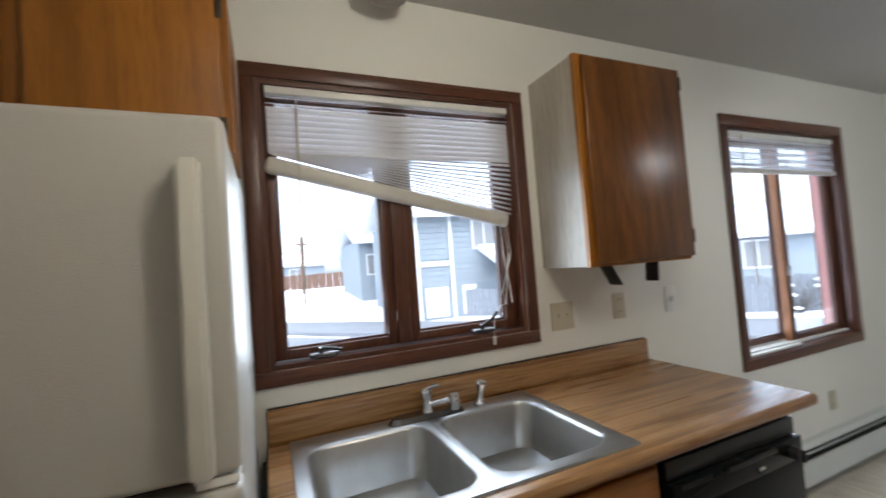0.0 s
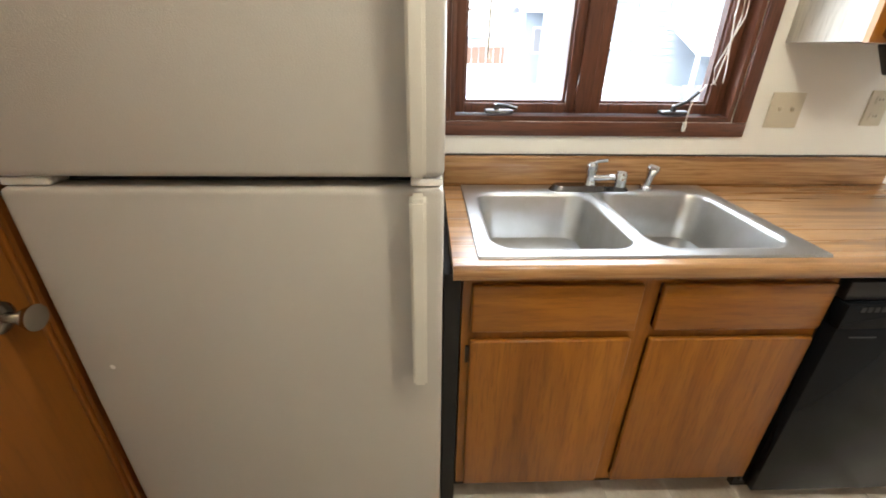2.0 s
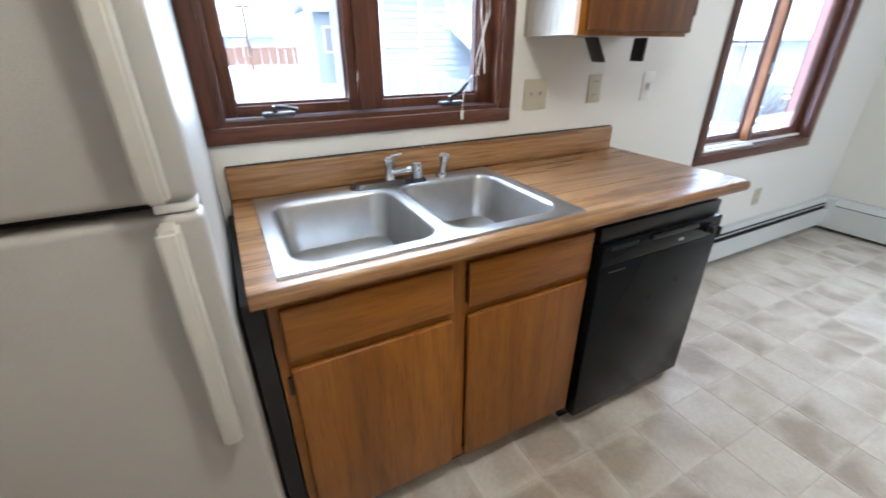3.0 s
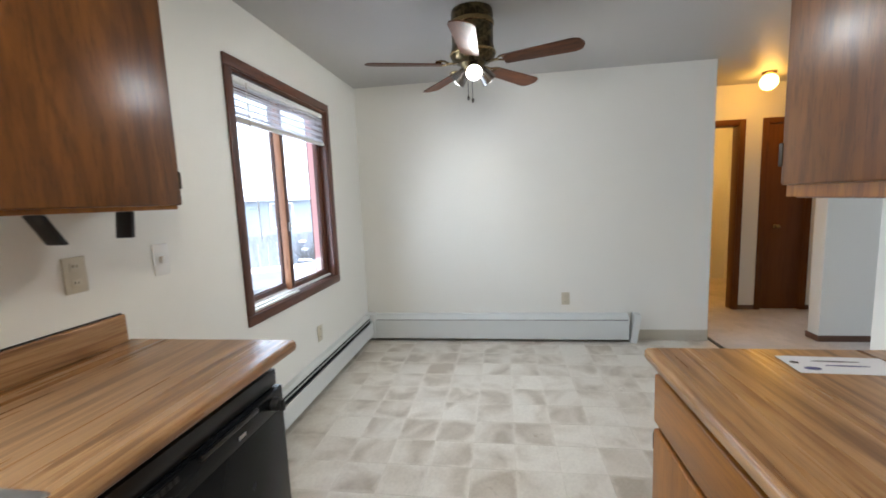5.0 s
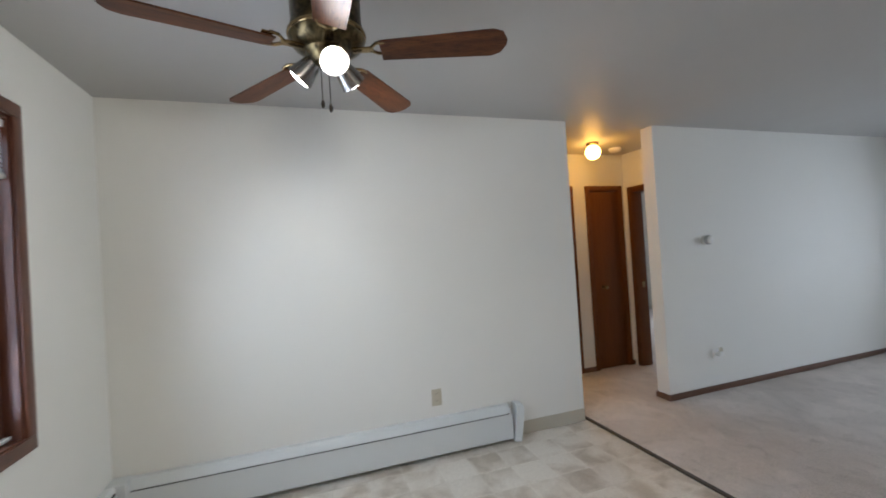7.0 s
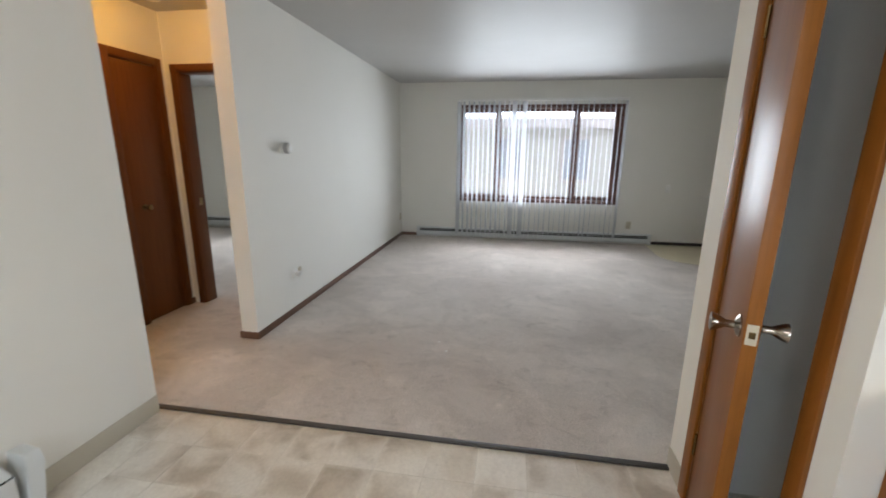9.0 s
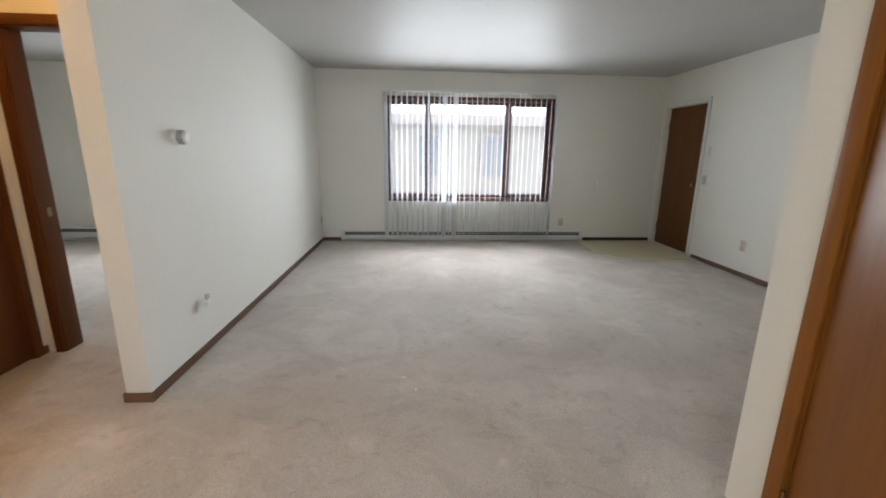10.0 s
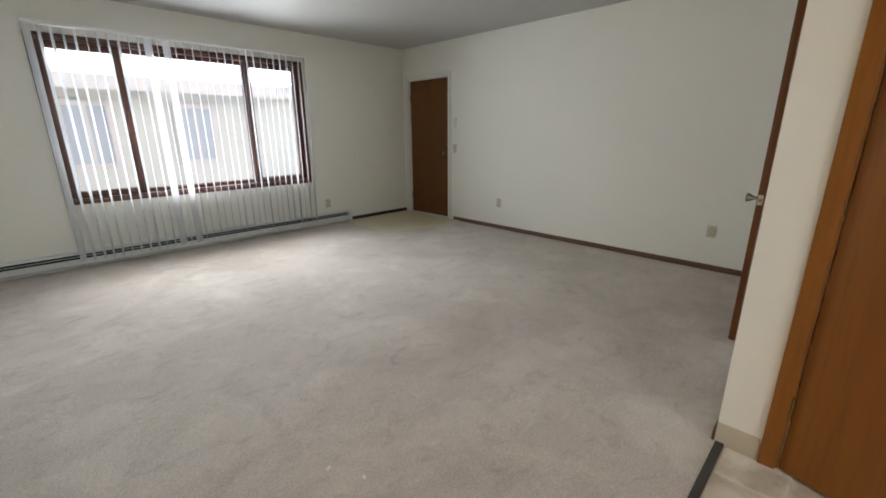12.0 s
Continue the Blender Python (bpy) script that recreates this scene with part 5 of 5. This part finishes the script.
th_ = thing("thermostat", "round white wall thermostat with a silver dial ring", "thermostat", (LE, -4.602, 1.396))
part("base", lathe([(0.044, 0.0), (0.046, 0.012), (0.042, 0.026)], (LE, -4.602, 1.396), (-1, 0, 0), 32), M_WHITE, th_)
part("dial_ring", lathe([(0.042, 0.026), (0.042, 0.050), (0.037, 0.058), (0.035, 0.026)], (LE, -4.602, 1.396), (-1, 0, 0), 32), M_STEEL, th_)
part("cover", lathe([(0.035, 0.026), (0.035, 0.060), (0.024, 0.070), (0.0, 0.073)], (LE, -4.602, 1.396), (-1, 0, 0), 32), M_WHITE, th_)
pj = plate("phone_jack", (LE, -4.64, 0.345), (-1, 0, 0), "jack", "white wall phone jack with an adapter plugged in", M_WHITE, 0.072, 0.085)
part("adapter", boxes((LE - 0.060, -4.673, 0.330, LE - 0.022, -4.618, 0.370), bevel=0.006), M_WHITE, pj)
part("adapter_plug", boxes((LE - 0.055, -4.668, 0.370, LE - 0.035, -4.633, 0.405), bevel=0.005), M_IVORY, pj)

# bits of lint left on the carpet
for x, y, a in ((2.888, -4.248, 20), (2.814, -4.115, 75), (0.968, -5.864, 40)):
    bm = prism([(-0.012, -0.005), (0.004, -0.007), (0.013, 0.001), (0.002, 0.006), (-0.010, 0.004)], "z", 0.0, 0.003)
    bmesh.ops.transform(bm, matrix=Matrix.Translation((x, y, 0.008)) @ Matrix.Rotation(radians(a), 4, 'Z'), verts=bm.verts)
    solid("paper_scrap", bm, M_WHITE, "tiny torn scrap of white paper on the carpet", "scrap", group="scraps on the carpet")

# ---------- outside ----------
M_SNOW = paint("trodden_snow", (0.72, 0.73, 0.76), 0.7, 30, 0.4, 0.06)
M_SIDING = paint("grey_blue_siding", (0.205, 0.230, 0.250), 0.7, 20, 0.1, 0.1)
M_SIDING2 = paint("cream_siding", (0.265, 0.243, 0.205), 0.7, 20, 0.1, 0.08)
M_ROOFSNOW = paint("roof_snow", (0.62, 0.64, 0.68), 0.8, 10, 0.3, 0.05)
M_FENCE = wood("weathered_fence", (0.10, 0.055, 0.035), (0.15, 0.085, 0.055), 2, 0.8)
M_REDTRIM = mat("faded_red_trim", (0.25, 0.215, 0.19), 0.6)
M_EXTGLASS = mat("window_pane_grey", (0.17, 0.17, 0.172), 0.3)
GZ = -0.75


def bank(y):
    """The yard rises gently to the north."""
    return 1.1 * min(1.0, max(0.0, (y - 18) / 14))


def ground():
    bm = bmesh.new()
    n, R = 48, 1500.0
    rings = [[bm.verts.new((2 + r * math.cos(2 * math.pi * k / n), -4 + r * math.sin(2 * math.pi * k / n), GZ + bank(-4 + r * math.sin(2 * math.pi * k / n)) + (0.10 * noise.noise(Vector((k * 0.7, r * 0.15, 2))) if r < 60 else 0))) for k in range(n)] for r in (3, 8, 11, 14, 18, 24, 32, 45, 70, 200, R)]
    for a, b in zip(rings, rings[1:]):
        for k in range(n):
            bm.faces.new((a[k], a[(k + 1) % n], b[(k + 1) % n], b[k]))
    bm.faces.new(rings[0])
    bmesh.ops.recalc_face_normals(bm, faces=bm.faces)
    return solid("ground", bm, M_SNOW, "snow-covered yard", "ground", "structure")


ground()


def house(label, at, yaw, w, d, h, rise, wall_m, trim_m, wins, sheds=()):
    """A gabled house; its front faces local -y. wins are (x, z, width, height) on the front."""
    ob = thing("house", label, "house")
    parts = []
    parts.append(part("wall", boxes((-w / 2, 0, 0, w / 2, d, h)), wall_m, None, smooth=False))
    for k in range(int(h / 0.22)):
        parts.append(part("siding_board", prism([(-0.002, 0.22 * k), (-0.030, 0.22 * k), (-0.008, 0.22 * k + 0.215), (-0.002, 0.22 * k + 0.215)], "x", -w / 2, w / 2), wall_m, None, smooth=False))
    e = 0.45
    parts.append(part("roof", prism([(-e, h - 0.1), (d / 2, h + rise), (d + e, h - 0.1), (d + e, h + 0.12), (d / 2, h + rise + 0.22), (-e, h + 0.12)], "x", -w / 2 - e, w / 2 + e), M_ROOFSNOW, None, "snow-covered roof", smooth=False))
    parts.append(part("fascia", boxes((-w / 2 - e, -e - 0.03, h - 0.18, w / 2 + e, -e, h + 0.06)), trim_m, None))
    for x, z, ww, wh in wins:
        f = part("window", boxes((x - ww / 2 - 0.09, -0.075, z - 0.09, x + ww / 2 + 0.09, -0.032, z), (x - ww / 2 - 0.09, -0.075, z + wh, x + ww / 2 + 0.09, -0.032, z + wh + 0.09), (x - ww / 2 - 0.09, -0.075, z, x - ww / 2, -0.032, z + wh), (x + ww / 2, -0.075, z, x + ww / 2 + 0.09, -0.032, z + wh), (x - 0.03, -0.07, z, x + 0.03, -0.035, z + wh)), trim_m, None)
        f.parent = ob
        p = part("pane", boxes((x - ww / 2, -0.05, z, x + ww / 2, -0.033, z + wh)), M_EXTGLASS, None)
        p.parent = f
    for x0, x1, z0 in sheds:
        parts.append(part("porch_roof", prism([(-0.03, z0 + 0.7), (-1.6, z0), (-1.6, z0 + 0.25), (-0.03, z0 + 0.95)], "x", x0, x1), M_ROOFSNOW, None, "snow-laden porch roof"))
        parts.append(part("porch_post", boxes((x0 + 0.1, -1.5, 0, x0 + 0.2, -1.4, z0 + 0.1)), trim_m, None))
        parts.append(part("porch_post", boxes((x1 - 0.2, -1.5, 0, x1 - 0.1, -1.4, z0 + 0.1)), trim_m, None))
    for p in parts:
        p.parent = ob
    ob.matrix_world = Matrix.Translation(at) @ Matrix.Rotation(radians(yaw), 4, 'Z')
    return ob


# unseen overhang, added to keep steep sky light off the carpet by the window
solid("unseen_eave_blocker", prism([(YS - 0.18, 2.56), (YS - 1.05, 2.50), (YS - 1.05, 2.62), (YS - 0.18, 2.74)], "x", LW - 0.6, 8.8), M_SIDING2, "unseen eave added over the living room window to block steep sky light", "eave", "structure")
M_PALE = mat("pale_trim", (0.5, 0.5, 0.5), 0.6)
nb = house("grey-blue two-storey neighbour house with snowy porch", (9.8, 14.0, GZ), 0, 8.6, 7, 4.3, 1.9, M_SIDING, M_PALE, ((-1.2, 2.85, 1.0, 1.15), (2.4, 2.9, 1.0, 1.1)), ((-1.5, 2.4, 2.0),))
for nm, bx in (("corner_board", (-4.36, -0.09, 0, -4.20, -0.032, 4.2)), ("corner_board", (-2.88, -0.09, 0, -2.72, -0.032, 4.2)), ("garage_door", (-2.40, -0.08, 0.1, -1.75, -0.032, 1.30)), ("garage_door", (-4.05, -0.08, 0.1, -3.05, -0.032, 1.30)), ("band_board", (-4.20, -0.08, 2.15, -2.88, -0.032, 2.35))):
    p = part(nm, boxes(bx, bevel=0.01), M_PALE, None, "white painted")
    p.parent = nb
house("narrow blue-grey house with pale trim", (7.0, 23.0, GZ + 0.4), 0, 3.8, 6, 3.6, 1.4, M_SIDING, M_PALE, ((-1.0, 1.6, 0.8, 1.1), (0.6, 1.6, 0.8, 1.1)))
house("low grey house behind the fence", (-1.0, 46.0, GZ + 1.0), 0, 14, 8, 2.4, 1.2, M_SIDING, M_PALE, ((-3.5, 0.7, 1.3, 1.2), (0.5, 0.7, 1.3, 1.2), (4, 0.7, 1.3, 1.2)))
house("grey house beyond the yard", (17.0, 52.0, GZ + 1.0), 0, 14, 8, 3.1, 1.7, M_SIDING, M_PALE, ((-4, 1.1, 1.3, 1.2), (0, 1.1, 1.3, 1.2), (4.5, 1.1, 1.3, 1.2)))
house("blue-grey house seen from the dining window", (22.0, 12.5, GZ), -40, 9, 7, 2.6, 1.5, M_SIDING, M_PALE, ((-2.5, 0.9, 1.2, 1.3), (1.5, 0.9, 1.2, 1.3)), ((-4.2, -1.2, 1.8),))
house("long cream apartment wing across the court", (1.5, -13.3, GZ), 180, 30, 8, 2.95, 1.3, M_SIDING2, M_REDTRIM, ((-9.5, 1.45, 0.62, 1.05), (-1.02, 1.45, 0.62, 1.05), (0.78, 1.45, 0.62, 1.05), (8, 1.45, 0.62, 1.05)))

fence = thing("fence", "weathered wooden board fence across the yard", "fence", (0, 36, GZ + 1.1))
for k in range(60):
    x = -18 + k * 0.6
    b = part("board", boxes((x, 36.0, GZ + 0.9, x + 0.57, 36.03, GZ + 2.25 + 0.04 * math.sin(k * 2.1))), M_FENCE, fence)
pole = thing("utility_pole", "weathered wooden utility pole with a crossarm", "utility pole", (2.4, 30, GZ + 0.9))
part("post", lathe([(0.12, 0), (0.09, 4.2)], (2.4, 30, GZ + 0.8), (0, 0, 1), 10), M_FENCE, pole)
part("crossarm", boxes((1.9, 29.95, GZ + 4.4, 2.9, 30.05, GZ + 4.52)), M_FENCE, pole)


def shrub(at, size, seed):
    """A bare snow-dusted bush: many forked twigs and some clumps of snow."""
    rg = random.Random(seed)
    ob = thing("shrub", "bare snow-dusted bush outside the dining window", "shrub", at)
    bm = bmesh.new()
    for _ in range(46):
        a, e = rg.uniform(0, 2 * math.pi), rg.uniform(0.5, 1.3)
        p = Vector(at)
        d = Vector((math.cos(a) * math.cos(e), math.sin(a) * math.cos(e), math.sin(e)))
        r = 0.018
        for _s in range(4):
            q = p + d * size * rg.uniform(0.18, 0.3)
            tube(bm, p, q, r, r * 0.7, 5, False)
            p, r = q, r * 0.7
            d = (d + Vector((rg.uniform(-0.5, 0.5), rg.uniform(-0.5, 0.5), rg.uniform(-0.2, 0.3)))).normalized()
    part("branches", bm, mat("dark_twigs", (0.11, 0.105, 0.10), 0.8), ob)
    bm = bmesh.new()
    for _ in range(10):
        a, rr_ = rg.uniform(0, 2 * math.pi), rg.uniform(0.1, 0.75) * size
        c = Vector(at) + Vector((math.cos(a) * rr_, math.sin(a) * rr_, rg.uniform(0.1, 0.85) * size))
        m = Matrix.Translation(c) @ Matrix.Diagonal((rg.uniform(0.06, 0.2), rg.uniform(0.06, 0.2), rg.uniform(0.03, 0.07), 1)) @ Matrix.Rotation(rg.uniform(0, 3), 4, 'Z')
        bmesh.ops.create_icosphere(bm, subdivisions=1, radius=1.0, matrix=m)
    part("snow_clumps", bm, M_SNOW, ob)
    return ob


shrub((14.3, 5.6, GZ), 1.2, 3)
shrub((15.2, 4.4, GZ), 1.3, 5)
shrub((11.7, 8.6, GZ), 1.1, 8)

# board fence and two cleared drive strips, turned a little from the house wall
AWAY, ALONG = Vector((0.76, 0.65, 0)), Vector((0.65, -0.76, 0))
TURN = Matrix.Rotation(math.atan2(ALONG.y, ALONG.x), 4, 'Z')
M_GREYF = wood("grey_fence_boards", (0.15, 0.16, 0.175), (0.22, 0.235, 0.255), 2, 0.8)
yard_fence = thing("fence", "grey weathered board fence behind a snow bank", "fence", AWAY * 14.75 + Vector((0, 0, GZ)))
for k in range(60):
    u = -9.0 + 0.31 * k
    bm = boxes((u, 0.0, GZ - 0.15, u + 0.30, 0.03, GZ + 1.10 + 0.04 * math.sin(k * 1.7)))
    bmesh.ops.transform(bm, matrix=Matrix.Translation(AWAY * 14.75) @ TURN, verts=bm.verts)
    part("board", bm, M_GREYF, yard_fence, smooth=False)
M_DRIVE = paint("wet_cleared_asphalt", (0.15, 0.155, 0.165), 0.6, 40, 0.4, 0.3)
for n0, n1, nm in ((6.6, 9.45, "pavement"), (10.3, 12.9, "road")):
    bm = boxes((-14, n0, GZ - 0.3, 14, n1, GZ + 0.10), bevel=0.02)
    bmesh.ops.transform(bm, matrix=TURN, verts=bm.verts)
    solid(nm, bm, M_DRIVE, "cleared grey asphalt strip between snow banks", nm, "structure")

# ---------- vinyl floor tiles, last ----------
TS = 0.2235
tile_me = bpy.data.meshes.new("tile")
tb = boxes((-TS / 2 + 0.0010, -TS / 2 + 0.0010, -0.0024, TS / 2 - 0.0010, TS / 2 - 0.0010, 0.0), bevel=0.0008, seg=1)
tb.to_mesh(tile_me)
tb.free()
tile_me.materials.append(M_TILE)
floor_ob = bpy.data.objects["floor_slab"]
X0, Y0 = 2.741 - TS * 17, -1.177 + TS * 6
count = 0
rest_v, rest_f = [], []
for i in range(40):
    for j in range(22):
        cx, cy = X0 + TS * (i + 0.5), Y0 - TS * (j + 0.5)
        x0, x1 = max(cx - TS / 2, XW), min(cx + TS / 2, XE)
        y0, y1 = max(cy - TS / 2, YT), min(cy + TS / 2, 0.0)
        if x1 - x0 < 0.02 or y1 - y0 < 0.02 or (cx < XP - 0.1 and cy < -2.36):
            continue
        whole = x1 - x0 > TS - 0.001 and y1 - y0 > TS - 0.001
        if whole and 0.0 < cx and count < 300:
            t = bpy.data.objects.new("tile", tile_me)
            scene.collection.objects.link(t)
            t.parent = floor_ob
            t.matrix_world = Matrix.Translation((cx, cy, 0.0)) @ Matrix.Rotation(radians(90 * ((i * 7 + j * 3) % 4)), 4, 'Z')
            count += 1
        else:
            n = len(rest_v)
            g = 0.0010
            rest_v += [(x0 + g, y0 + g, 0.0), (x1 - g, y0 + g, 0.0), (x1 - g, y1 - g, 0.0), (x0 + g, y1 - g, 0.0), (x0 + g, y0 + g, -0.0024), (x1 - g, y0 + g, -0.0024), (x1 - g, y1 - g, -0.0024), (x0 + g, y1 - g, -0.0024)]
            rest_f += [(n, n + 1, n + 2, n + 3), (n, n + 4, n + 5, n + 1), (n + 1, n + 5, n + 6, n + 2), (n + 2, n + 6, n + 7, n + 3), (n + 3, n + 7, n + 4, n)]
rest_me = bpy.data.meshes.new("edge_tiles")
rest_me.from_pydata(rest_v, [], rest_f)
rest_me.materials.append(M_TILE)
rest = new("edge_tiles", rest_me)
rest_me.transform(Matrix.Translation((-X0 - TS / 2, -Y0 + TS / 2, 0)))
rest.location = (X0 + TS / 2, Y0 - TS / 2, 0)
rest.parent = floor_ob
tagged(rest, "cut vinyl tiles along the walls", kind="stuff")
solid("floor_pantry", boxes((0.86, YC + 0.12, -0.0024, XP, -2.53, -0.0005)), M_TILE, "tan vinyl pantry floor", "floor", "structure")
